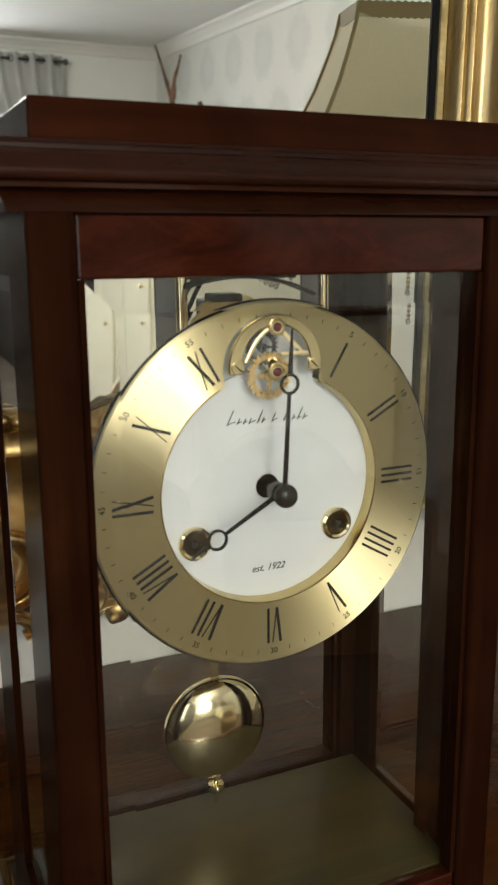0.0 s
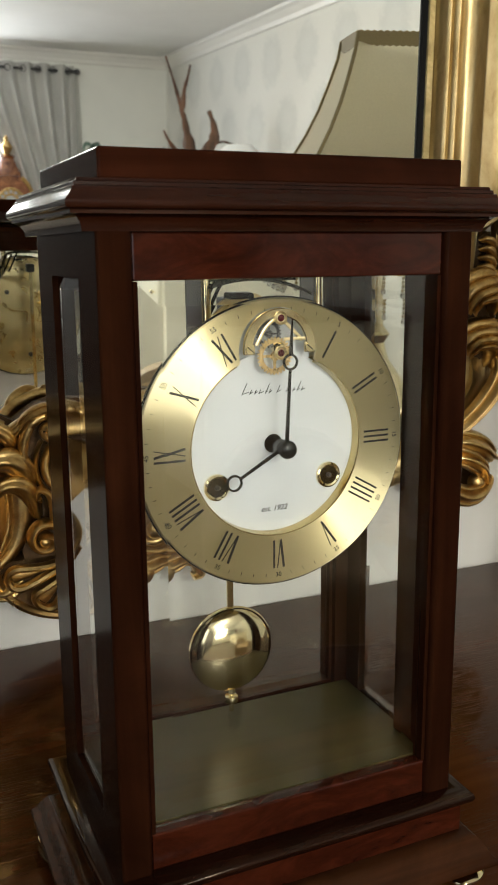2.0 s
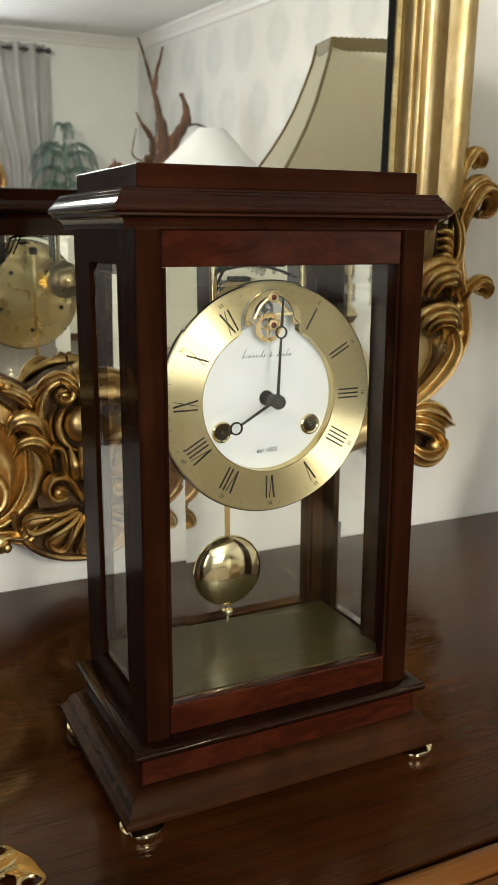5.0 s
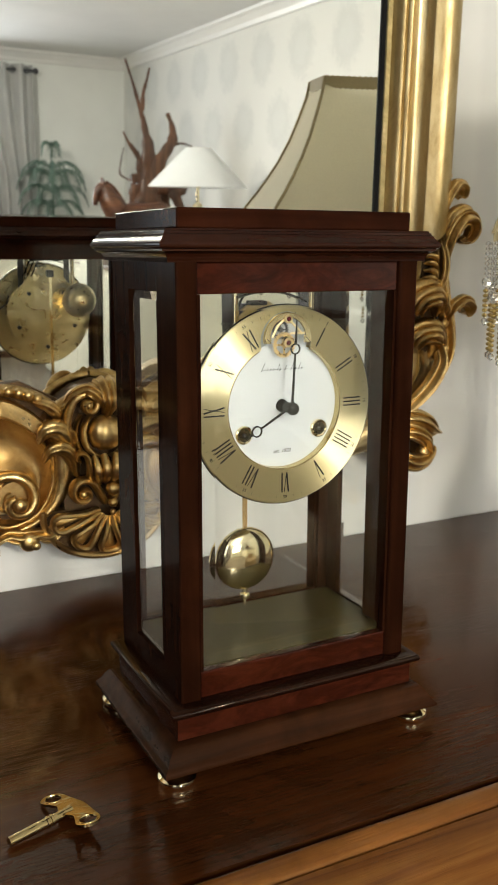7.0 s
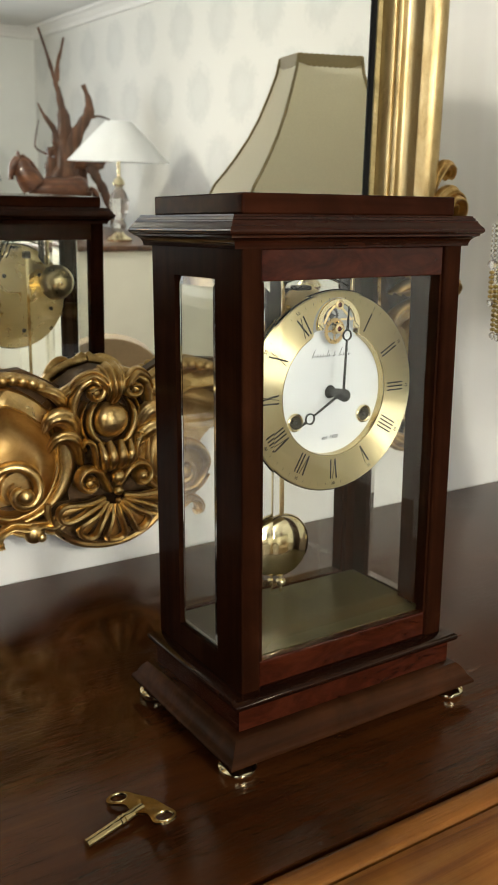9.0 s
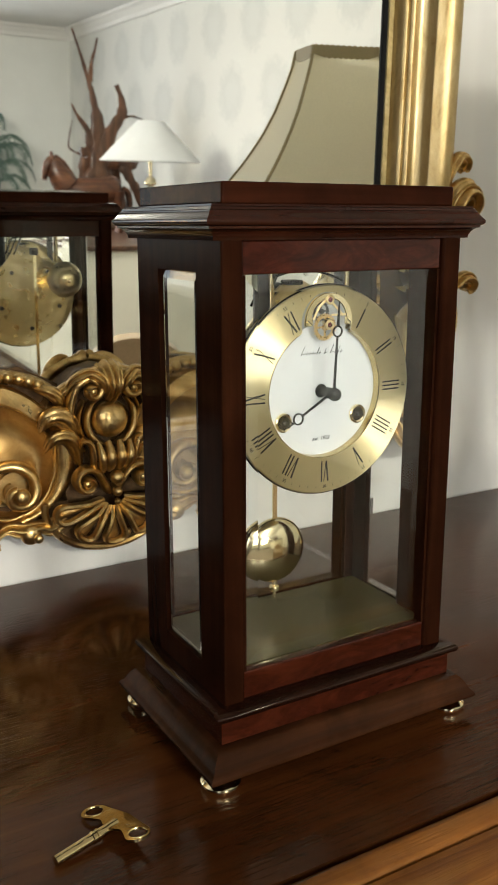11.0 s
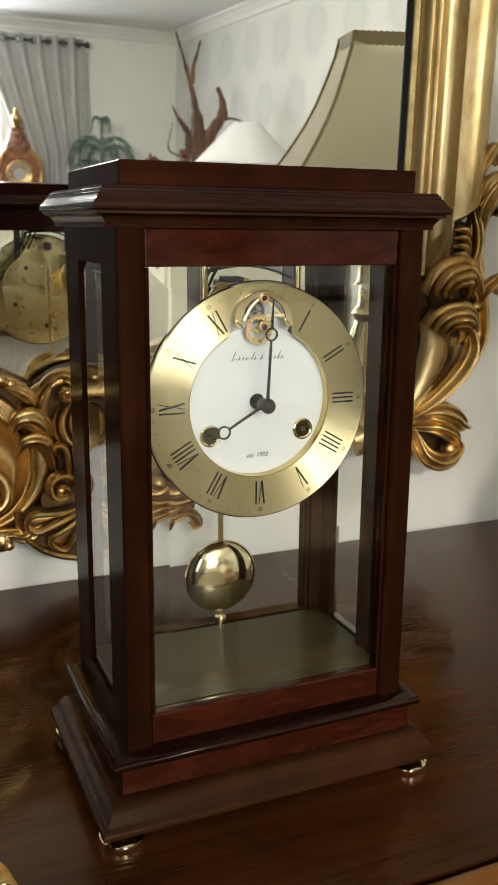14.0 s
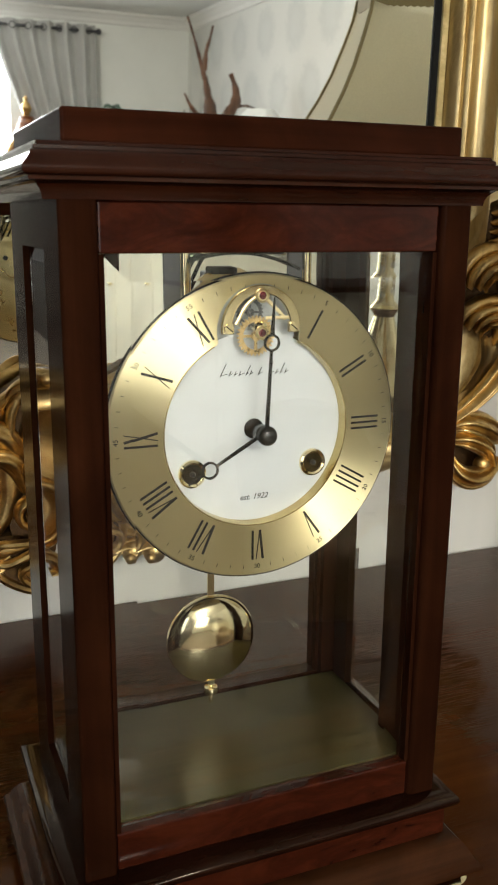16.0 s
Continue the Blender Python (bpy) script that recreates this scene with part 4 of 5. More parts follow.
# ---------------------------------------------------------------- gilt mirror
def gilt_mirror():
    g = new("gilt_mirror")
    g.matrix_world = pose(0.104, 0.590, 1.2, 1.6, 0, 0)
    tagged(g, "large mirror in a carved antique gilt rococo border", "mirror")
    hw, z_lo, z_hi = 0.309, -0.135, 0.85        # sight size
    part("glass", mesh_box(-hw - 0.02, hw + 0.02, 0.0, 0.004, z_lo - 0.04, z_hi + 0.02), MIRROR, g, "clear silvered mirror glass", smooth=False)
    part("backing_board", mesh_box(-hw - 0.04, hw + 0.04, 0.006, 0.012, z_lo - 0.02, z_hi + 0.09), BLACK, g)
    prof = [(0.0098, -0.0010), (0.0104, -0.0100), (0.0126, -0.0165), (0.0157, -0.0180), (0.0185, -0.0165), (0.0195, -0.0190), (0.0226, -0.0205), (0.0252, -0.0185), (0.0281, -0.0135), (0.0333, -0.0110), (0.0396, -0.0125), (0.0443, -0.0180), (0.0467, -0.0230),
            (0.0491, -0.0245), (0.0539, -0.0290), (0.0606, -0.0325), (0.0682, -0.0330), (0.0758, -0.0295), (0.0816, -0.0230), (0.0859, -0.0140), (0.0883, -0.0040), (0.0911, -0.0020), (0.0926, 0.0030), (0.0926, 0.0220), (0.0098, 0.0050)]
    slip = [(-0.0012, -0.0002), (-0.0010, -0.0022), (0.0036, -0.0026), (0.0036, -0.0002)]
    lip = [(0.0038, -0.0002), (0.0038, -0.0040), (0.0042, -0.0044), (0.0096, -0.0044), (0.0096, -0.0002)]
    for s, nm in ((-1, "side_rail"), (1, "side_rail")):
        for mat, pr, lab, nn in ((GILT_WORN, prof, "smooth burnished gold moulding", nm), (SLIP, slip, "black inner slip", "slip"), (LIP, lip, "flat dull gold lip", "lip")):
            bm = bmesh.new()
            foot = [(-0.030 if u < 0.048 else 0.020 + 0.7 * (u - 0.048)) if pr is prof else z_lo - 0.02 for u, y in pr]
            skin(bm, [[(s * (hw + u), y, z) for (u, y), z in zip(pr, foot)], [(s * (hw + u), y, z_hi) for u, y in pr]])
            part(nn, bm, mat, g, lab, sharp=50)
    bm = bmesh.new()
    skin(bm, [[(x, y, z_hi + u) for u, y in prof] for x in (-hw - 0.0965, hw + 0.0965)])
    part("top_rail", bm, GILT_WORN, g, sharp=50)
    flute, fine = fluted_section(2, 24, 0.45), fluted_section(3, 30, 0.42)
    tube = round_section(12)
    broad = fluted_section(2, 20, 0.22)

    def both(name, build, mat=GILT, label="", shift=0.0):
        for s in (1, -1):
            bm = build()
            if s < 0:
                bmesh.ops.transform(bm, verts=bm.verts, matrix=Matrix.Diagonal((-1, 1, 1, 1)))
            if shift:
                bmesh.ops.translate(bm, verts=bm.verts, vec=(shift, 0, 0))
            part(name, bm, mat, g, label, sharp=60)

    # bottom rail: a great C-scroll on either side of the cartouche, wound into a volute
    CX, CZ, X0 = 0.080, -0.205, 0.003

    def eased(table, a):
        if a <= table[0][0]:
            return table[0][1]
        for (a0, v0), (a1, v1) in zip(table, table[1:]):
            if a <= a1:
                u = (a - a0) / (a1 - a0)
                return v0 + (v1 - v0) * u
        return table[-1][1]

    def radius(a):
        return eased(((83, 0.080), (105, 0.064), (125, 0.0535), (150, 0.040), (175, 0.031), (200, 0.0262), (230, 0.0240), (262, 0.0238), (311, 0.0300), (360, 0.0335), (410, 0.0270), (443, 0.0230), (480, 0.0190), (513, 0.0165), (580, 0.0142), (640, 0.0122), (715, 0.0090), (780, 0.0055)), a)

    def about(r, a, y):
        return Vector((CX + r * math.cos(radians(a)), y, CZ + r * math.sin(radians(a))))
    domed = [(-1, -0.3), (-1, 0.55), (-0.88, 0.86), (-0.72, 0.80), (-0.60, 0.66), (-0.3, 0.86), (0, 0.94), (0.3, 0.90), (0.6, 0.76), (0.85, 0.50), (1, 0.1), (1, -0.3)]

    # plain flat band that runs in from the corner along the top of the scroll
    def flat_band():
        lead = curve_points([(0.335, -0.010, -0.205), (0.290, -0.012, -0.170), (0.235, -0.016, -0.142), (0.180, -0.014, -0.126), (0.130, -0.012, -0.118), about(0.0875, 80, -0.012)], 30)
        turns = list(range(84, 115, 3))
        path = lead + [about(eased(((83, 0.0875), (105, 0.0715), (116, 0.0665)), a), a, -0.012) for a in turns]
        return sweep(path, [(-1, -0.3), (-1, 0.8), (-0.86, 1.0), (-0.7, 0.82), (0, 0.86), (0.7, 0.82), (0.86, 1.0), (1, 0.8), (1, -0.3)], lambda s: (0.0130 - 0.0052 * s, 0.012))
    both("c_scroll", flat_band, GILT, "broad gilt C-scroll")

    # outer leaf band round the scroll, narrowing below
    def leaf_band():
        mid = ((110, 0.0775), (128, 0.0655), (150, 0.0520), (170, 0.0435), (190, 0.0365), (209, 0.0318), (232, 0.0290), (256, 0.0282), (300, 0.0330), (340, 0.0370))
        hw = ((110, 0.0070), (128, 0.0105), (150, 0.0120), (170, 0.0098), (190, 0.0074), (209, 0.0058), (232, 0.0046), (256, 0.0040), (300, 0.0026), (340, 0.0012))
        turns = list(range(110, 341, 5))
        n = len(turns) - 1
        return sweep([about(eased(mid, a), a, -0.010) for a in turns], domed, lambda s: (eased(hw, turns[int(round(s * n))]), 0.015 - 0.006 * s))
    both("leaf_band", leaf_band, GILT, "smooth gilt leaf round the scroll")

    # rim of the hollow, swelling into the rolled volute
    def rim_roll():
        turns = list(range(83, 781, 6))
        n = len(turns) - 1
        w = ((83, 0.0016), (250, 0.0019), (330, 0.0030), (400, 0.0046), (470, 0.0056), (560, 0.0050), (660, 0.0040), (780, 0.0030))
        y = ((83, -0.018), (260, -0.016), (340, -0.014), (420, -0.016), (520, -0.020), (640, -0.025), (780, -0.030))
        return sweep([about(radius(a), a, eased(y, a)) for a in turns], round_section(10), lambda s: (eased(w, turns[int(round(s * n))]), eased(w, turns[int(round(s * n))]) * 1.5))
    both("volute", rim_roll, GILT, "rolled rim wound into a volute")
    both("volute_eye", lambda: ball(bmesh.new(), (CX - 0.0010, -0.030, CZ - 0.0020), 0.0072, 0.8, 18))

    def dish():
        rows = []
        for k in range(13):
            u = k / 12
            rows.append([about(radius(a) * (1 - u) + radius(a + 360) * u, a, -0.016 + 0.013 * math.sin(math.pi * u * 0.9)) for a in range(35, 424, 6)])
        return skin(bmesh.new(), rows, closed_ring=False)
    both("scroll_dish", dish, HOLLOW, "burnished hollow of the scroll")
    both("volute_floor", lambda: lathe([(0.0001, 0.010), (0.0150, 0.010), (0.0150, 0.004), (0.0001, 0.004)], 28, "y", at=(CX, 0, CZ)), HOLLOW)
    both("scroll_ground", lambda: prism([about(radius(a) + 0.004, a, 0).xz[:] for a in range(80, 420, 10)], 0.000, 0.010), PATINA_SHADE)
    both("rail_ground", lambda: prism([(0.036, -0.116), (0.070, -0.098), (0.180, -0.108), (0.240, -0.124), (0.330, -0.165), (0.345, -0.212), (0.315, -0.205), (0.200, -0.145), (0.130, -0.136), (0.080, -0.130), (0.040, -0.150)], -0.006, 0.008), PATINA_SHADE)
    for s in (1, -1):
        for i in range(8):
            p = about(0.1015 - 0.0010 * max(0, i - 3) ** 1.3, 68 + 5.1 * i, -0.020)
            part("bead", ball(bmesh.new(), (s * p.x, p.y, p.z), 0.0050, 0.95), GILT, g)
    both("bead_rail", lambda: sweep([about(0.1015 - 0.0010 * max(0, i - 3) ** 1.3, 66 + 5.1 * i, -0.009) for i in range(10)], round_section(8), lambda s: (0.0062, 0.007)))
    both("tear_drop", lambda: sweep(curve_points([(0.057, -0.018, -0.1160), (0.049, -0.026, -0.1185), (0.043, -0.026, -0.1240), (0.040, -0.020, -0.1310)], 16), broad, lambda s: (0.0022 + 0.0042 * math.sin(math.pi * min(1.0, 0.1 + 0.75 * s)), 0.008)))
    # curled tips of the outer leaf
    for dx, dz, w in ((0.0, 0.0, 0.0100), (-0.004, -0.0180, 0.0078)):
        both("leaf_tip", lambda: sweep(curve_points([(0.029 + dx, -0.018, -0.166 + dz), (0.034 + dx, -0.027, -0.150 + dz), (0.043 + dx, -0.033, -0.1395 + dz), (0.0535 + dx, -0.032, -0.1395 + dz), (0.0590 + dx, -0.024, -0.1480 + dz)], 22), broad, lambda s: (w * math.sin(math.pi * (0.18 + 0.74 * s)), 0.009)))
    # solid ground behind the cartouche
    part("cartouche_ground", prism([(x + X0, z) for x, z in ((-0.020, -0.107), (0.0, -0.102), (0.020, -0.107), (0.042, -0.122), (0.040, -0.140), (0.034, -0.165), (0.030, -0.190), (0.040, -0.212), (0.036, -0.235), (-0.036, -0.235), (-0.040, -0.212), (-0.030, -0.190), (-0.034, -0.165), (-0.040, -0.140), (-0.042, -0.122))], -0.020, 0.006), PATINA_SHADE, g)
    # cartouche: boss in a cradle under a scrolled crest, shell below
    part("crest_fan", sweep(curve_points([(X0, -0.032, -0.1255), (X0, -0.042, -0.118), (X0, -0.043, -0.110), (X0, -0.036, -0.1025), (X0, -0.026, -0.0995)], 22), fine, lambda s: (0.0058 + 0.0064 * s, 0.007)), GILT, g)
    part("boss", ball(bmesh.new(), (X0 - 0.001, -0.030, -0.1460), 0.0172, 0.72, 32), GILT, g, "round gilt boss")
    both("crest_roof", lambda: sweep(curve_points([(0.000, -0.024, -0.1010), (0.014, -0.028, -0.1040), (0.029, -0.028, -0.1105), (0.041, -0.024, -0.1180), (0.0465, -0.018, -0.1250)], 20), broad, lambda s: (0.0050, 0.009)), shift=X0)
    both("crest_leaf", lambda: sweep(curve_points([(0.009, -0.036, -0.1165), (0.013, -0.042, -0.1085), (0.021, -0.038, -0.1035), (0.033, -0.032, -0.1090), (0.040, -0.026, -0.1190)], 22), flute, lambda s: (0.0062 * math.sin(math.pi * (0.2 + 0.7 * s)), 0.008)), shift=X0)
    both("crest_scroll", lambda: sweep(curve_points([(0.028, -0.022, -0.184), (0.0325, -0.026, -0.165), (0.0375, -0.030, -0.145), (0.0365, -0.032, -0.126), (0.0310, -0.034, -0.1125)], 24) + [Vector(k) for k in spiral(0.0190, -0.1175, 0.0120, 0.0022, 28, 500, -0.035, -0.042, 46)], tube, lambda s: (0.0030 + 0.0010 * math.sin(math.pi * min(1.0, s * 1.4)), 0.0070)), shift=X0)
    both("crest_eye", lambda: ball(bmesh.new(), (0.0190, -0.042, -0.1178), 0.0036, 0.8), shift=X0)
    for r, w, y, a0, a1 in ((0.0222, 0.0034, -0.030, -82, 52), (0.0285, 0.0022, -0.026, -60, 36)):
        both("boss_cradle", lambda: sweep([(r * math.cos(radians(a0 + (a1 - a0) * i / 24)), y, -0.1460 + r * 1.06 * math.sin(radians(a0 + (a1 - a0) * i / 24))) for i in range(25)], tube, lambda s: (0.0008 + (w - 0.0008) * math.sin(math.pi * s) ** 0.7, 0.006)), shift=X0)
    for u, w, top in ((0.0048, 0.0050, -0.1665), (0.0132, 0.0038, -0.1670)):
        both("palmette_lobe", lambda: sweep(curve_points([(u * 0.75, -0.030, -0.1905), (u * 0.9, -0.040, -0.1850), (u, -0.043, -0.1760), (u * 1.1, -0.036, top)], 16), round_section(10), lambda s: (w * math.sin(math.pi * (0.22 + 0.56 * s)), 0.0052)), shift=X0)
    both("palmette_curl", lambda: sweep(curve_points([(0.009, -0.028, -0.1930), (0.0175, -0.034, -0.1870), (0.0195, -0.038, -0.1760), (0.0215, -0.038, -0.1660), (0.0265, -0.036, -0.1625), (0.0295, -0.032, -0.1665), (0.0275, -0.030, -0.1705)], 26), tube, lambda s: (0.0030 * (1 - 0.3 * s), 0.006)), shift=X0)
    both("shell_scroll", lambda: sweep(curve_points([(0.004, -0.026, -0.2120), (0.009, -0.030, -0.2020), (0.0150, -0.032, -0.1925)], 10) + [Vector(k) for k in spiral(0.0260, -0.2005, 0.0130, 0.0022, 138, -330, -0.032, -0.040, 44)], tube, lambda s: (0.0040 * (1 - 0.25 * s), 0.0085)), shift=X0)
    both("scroll_bud", lambda: ball(bmesh.new(), (0.0262, -0.040, -0.2008), 0.0044, 0.8), shift=X0)
    for z, r in ((-0.1985, 0.0066), (-0.2120, 0.0047), (-0.2215, 0.0030)):
        part("drop_bead", ball(bmesh.new(), (X0 + 0.002, -0.038, z), r), GILT, g)
    # shell: five looped lobes from a hinge, on a rounded plate
    plate = []
    for i in range(41):
        a = radians(-188 + 196 * i / 40)
        plate.append((X0 + 0.0600 * math.cos(a), -0.2260 + 0.0435 * math.sin(a)))
    part("shell_plate", prism(plate, -0.020, 0.006), PATINA_SHADE, g)
    hinge = Vector((X0, -0.026, -0.2185))
    for a, length, wid in ((-171, 0.0545, 0.0078), (-133, 0.0465, 0.0088), (-90, 0.0430, 0.0094), (-47, 0.0465, 0.0088), (-9, 0.0545, 0.0078)):
        ex = hinge + Vector((length * math.cos(radians(a)), -0.006, length * math.sin(radians(a)) - (0.003 if abs(a + 90) > 60 else 0.0)))
        side = Vector((math.sin(radians(a)), 0, -math.cos(radians(a))))
        def along(u, w):
            return hinge.lerp(ex, u) + side * w + Vector((0, -0.008 * math.sin(math.pi * u), 0))
        pts = [along(0.20, wid * 0.22), along(0.45, wid * 0.42), along(0.68, wid * 0.78), along(0.85, wid), along(0.96, wid * 0.72), along(1.0, 0), along(0.96, -wid * 0.72), along(0.85, -wid), along(0.68, -wid * 0.78), along(0.45, -wid * 0.42), along(0.20, -wid * 0.22)]
        part("shell_lobe", sweep(curve_points(pts, 44), round_section(8), lambda s: (0.0028, 0.0052)), GILT, g)
        part("lobe_hollow", sweep([along(0.25 + 0.66 * i / 12, 0) + Vector((0, 0.0085, 0)) for i in range(13)], round_section(10), lambda s: (0.001 + wid * 0.62 * s ** 0.9, 0.004)), HOLLOW, g)
    for a in (-152, -112, -68, -28):
        part("shell_bud", ball(bmesh.new(), (X0 + 0.047 * math.cos(radians(a)), -0.022, -0.2240 + 0.0375 * math.sin(radians(a))), 0.0034, 0.8), GILT, g)
    part("shell_rim", sweep([(p[0], -0.020, p[1]) for p in plate], round_section(8), lambda s: (0.0034, 0.005)), GILT, g)
    both("foot_leaf", lambda: sweep(curve_points([(0.040, -0.014, -0.236), (0.052, -0.017, -0.2430), (0.063, -0.018, -0.2400), (0.078, -0.018, -0.2410), (0.090, -0.017, -0.2380), (0.100, -0.016, -0.2430), (0.104, -0.014, -0.2520), (0.098, -0.014, -0.2550)], 36), flute, lambda s: (0.0085 * (1 - 0.5 * s) * (1 + 0.18 * math.sin(17 * s)), 0.010)))
    both("foot_bud", lambda: ball(bmesh.new(), (0.071, -0.022, -0.2450), 0.0098, 0.8))
    both("foot_bud", lambda: ball(bmesh.new(), (0.066, -0.029, -0.2480), 0.0042, 0.8))
    both("foot_fill", lambda: prism([(0.040, -0.222), (0.110, -0.222), (0.104, -0.244), (0.050, -0.244)], -0.006, 0.008), PATINA_SHADE)

    # corner: acanthus leaves turning from the side rail into the bottom
    def leaf(points, w, h, section=None):
        return lambda: sweep(curve_points(points, 30), section or fine, lambda s: (w * max(0.12, math.sin(math.pi * (0.12 + 0.82 * s)) ** 0.8), h))
    both("corner_ground", lambda: prism([(0.3170, 0.020), (0.388, 0.020), (0.394, -0.030), (0.399, -0.090), (0.392, -0.122), (0.372, -0.145), (0.335, -0.168), (0.3170, -0.165)], -0.005, 0.012), PATINA_SHADE)
    both("corner_rail", lambda: sweep(curve_points([(0.357, -0.006, -0.078), (0.353, -0.014, -0.100), (0.338, -0.018, -0.140), (0.310, -0.015, -0.176), (0.270, -0.010, -0.192)], 36), fluted_section(1, 22, 0.12), lambda s: (0.0185 - 0.004 * s, 0.013)), GILT_WORN, "smooth gilt scroll turning the corner")
    # stem down the outer edge, with curled leaves springing from it
    both("edge_stem", leaf([(0.388, -0.012, 0.070), (0.385, -0.016, 0.040), (0.385, -0.018, 0.008), (0.390, -0.020, -0.028), (0.398, -0.022, -0.062), (0.400, -0.022, -0.095), (0.381, -0.022, -0.127), (0.350, -0.018, -0.154)], 0.0085, 0.012, flute))
    both("curled_leaf", leaf([(0.382, -0.012, 0.048), (0.385, -0.020, 0.070), (0.393, -0.025, 0.086), (0.401, -0.025, 0.086), (0.4045, -0.021, 0.079), (0.4000, -0.018, 0.0745)], 0.0062, 0.013, broad))
    both("leaf_bud", lambda: ball(bmesh.new(), (0.391, -0.016, 0.096), 0.0052, 0.9))
    both("curled_leaf", leaf([(0.384, -0.016, 0.000), (0.387, -0.026, 0.030), (0.397, -0.032, 0.050), (0.409, -0.032, 0.052), (0.4165, -0.029, 0.043), (0.4150, -0.024, 0.032), (0.4065, -0.021, 0.028)], 0.0096, 0.016, flute))
    both("leaf_fold", leaf([(0.381, -0.018, 0.040), (0.390, -0.028, 0.056), (0.403, -0.030, 0.0615), (0.415, -0.026, 0.055)], 0.0068, 0.012, broad))
    # A patina-brown ball fills the curl, with its shade put into the colour.
    both("curl_shade_fill", lambda: ball(bmesh.new(), (0.402, -0.014, 0.036), 0.0125, 0.6, 16), PATINA_SHADE)
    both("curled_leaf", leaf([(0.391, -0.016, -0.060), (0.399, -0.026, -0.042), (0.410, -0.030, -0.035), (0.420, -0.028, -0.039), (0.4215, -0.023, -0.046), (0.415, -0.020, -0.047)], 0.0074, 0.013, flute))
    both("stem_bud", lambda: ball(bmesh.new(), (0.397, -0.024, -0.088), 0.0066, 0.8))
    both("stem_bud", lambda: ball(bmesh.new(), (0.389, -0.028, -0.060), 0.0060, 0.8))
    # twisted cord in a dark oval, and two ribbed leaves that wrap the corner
    # The oval is a dark ball; its colour holds the recess's shade.
    both("cord_shade_fill", lambda: bmesh_scaled(ball(bmesh.new(), (0, 0, 0), 0.0125, 0.6, 18), (1.0, 1.0, 1.55), (0.371, -0.014, 0.002)), PATINA_SHADE)
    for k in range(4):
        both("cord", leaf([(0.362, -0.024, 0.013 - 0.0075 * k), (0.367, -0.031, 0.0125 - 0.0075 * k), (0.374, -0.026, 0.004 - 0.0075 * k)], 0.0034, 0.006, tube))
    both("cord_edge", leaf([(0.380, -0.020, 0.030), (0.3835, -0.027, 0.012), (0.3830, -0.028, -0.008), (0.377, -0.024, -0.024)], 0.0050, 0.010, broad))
    # Brown balls behind the ribs, dark enough to double as deep shade.
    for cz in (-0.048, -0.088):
        both("leaf_shade_fill", lambda: ball(bmesh.new(), (0.370, -0.006, cz), 0.0255, 0.62, 22), PATINA_SHADE)
    for cz, tilt, sizes in ((-0.046, 4.0, ((0.0310, -0.029, 0.0060), (0.0238, -0.036, 0.0050), (0.0172, -0.040, 0.0044), (0.0108, -0.040, 0.0038))), (-0.087, -14.0, ((0.0290, -0.030, 0.0058), (0.0225, -0.036, 0.0048), (0.0162, -0.039, 0.0042), (0.0100, -0.038, 0.0036)))):
        for r, y, w in sizes:
            both("leaf_rib", leaf([(0.366 + r * 0.98 * math.cos(radians(a + tilt)), y + 0.014 * abs(a - 95) / 85, cz + r * 1.02 * math.sin(radians(a + tilt))) for a in (176, 155, 125, 95, 65, 35, 8, -16)], w, 0.0090, tube))
    both("acanthus_leaf", leaf([(0.380, -0.024, -0.078), (0.382, -0.034, -0.100), (0.370, -0.034, -0.124), (0.346, -0.030, -0.148), (0.318, -0.022, -0.168)], 0.0090, 0.013, flute))
    both("corner_trough", lambda: sweep(curve_points([(0.371, -0.020, -0.090), (0.367, -0.026, -0.112), (0.354, -0.027, -0.133), (0.335, -0.024, -0.154), (0.316, -0.020, -0.170)], 26), [(-1, -0.4), (-1, 0.9), (-0.7, 0.45), (0, 0.15), (0.7, 0.45), (1, 0.9), (1, -0.4)], lambda s: (0.0125 - 0.003 * s, 0.007)), GILT_WORN)
    both("corner_drop", leaf([(0.326, -0.018, -0.166), (0.344, -0.030, -0.160), (0.364, -0.032, -0.166), (0.380, -0.026, -0.176), (0.389, -0.018, -0.180)], 0.0115, 0.014, flute))
    both("corner_drop", leaf([(0.330, -0.018, -0.176), (0.350, -0.030, -0.176), (0.368, -0.032, -0.186), (0.376, -0.026, -0.200)], 0.0095, 0.013, flute))
    both("corner_drop", leaf([(0.328, -0.020, -0.184), (0.336, -0.030, -0.202), (0.350, -0.034, -0.211), (0.368, -0.030, -0.211), (0.380, -0.024, -0.203), (0.379, -0.020, -0.195)], 0.0104, 0.014, flute))
    both("corner_bud", lambda: ball(bmesh.new(), (0.370, -0.030, -0.2025), 0.0095, 0.8))
    both("drop_ground", lambda: prism([(0.320, -0.160), (0.356, -0.160), (0.380, -0.182), (0.382, -0.206), (0.362, -0.218), (0.334, -0.206)], -0.014, 0.010), PATINA_SHADE)
    return g


gilt_mirror()


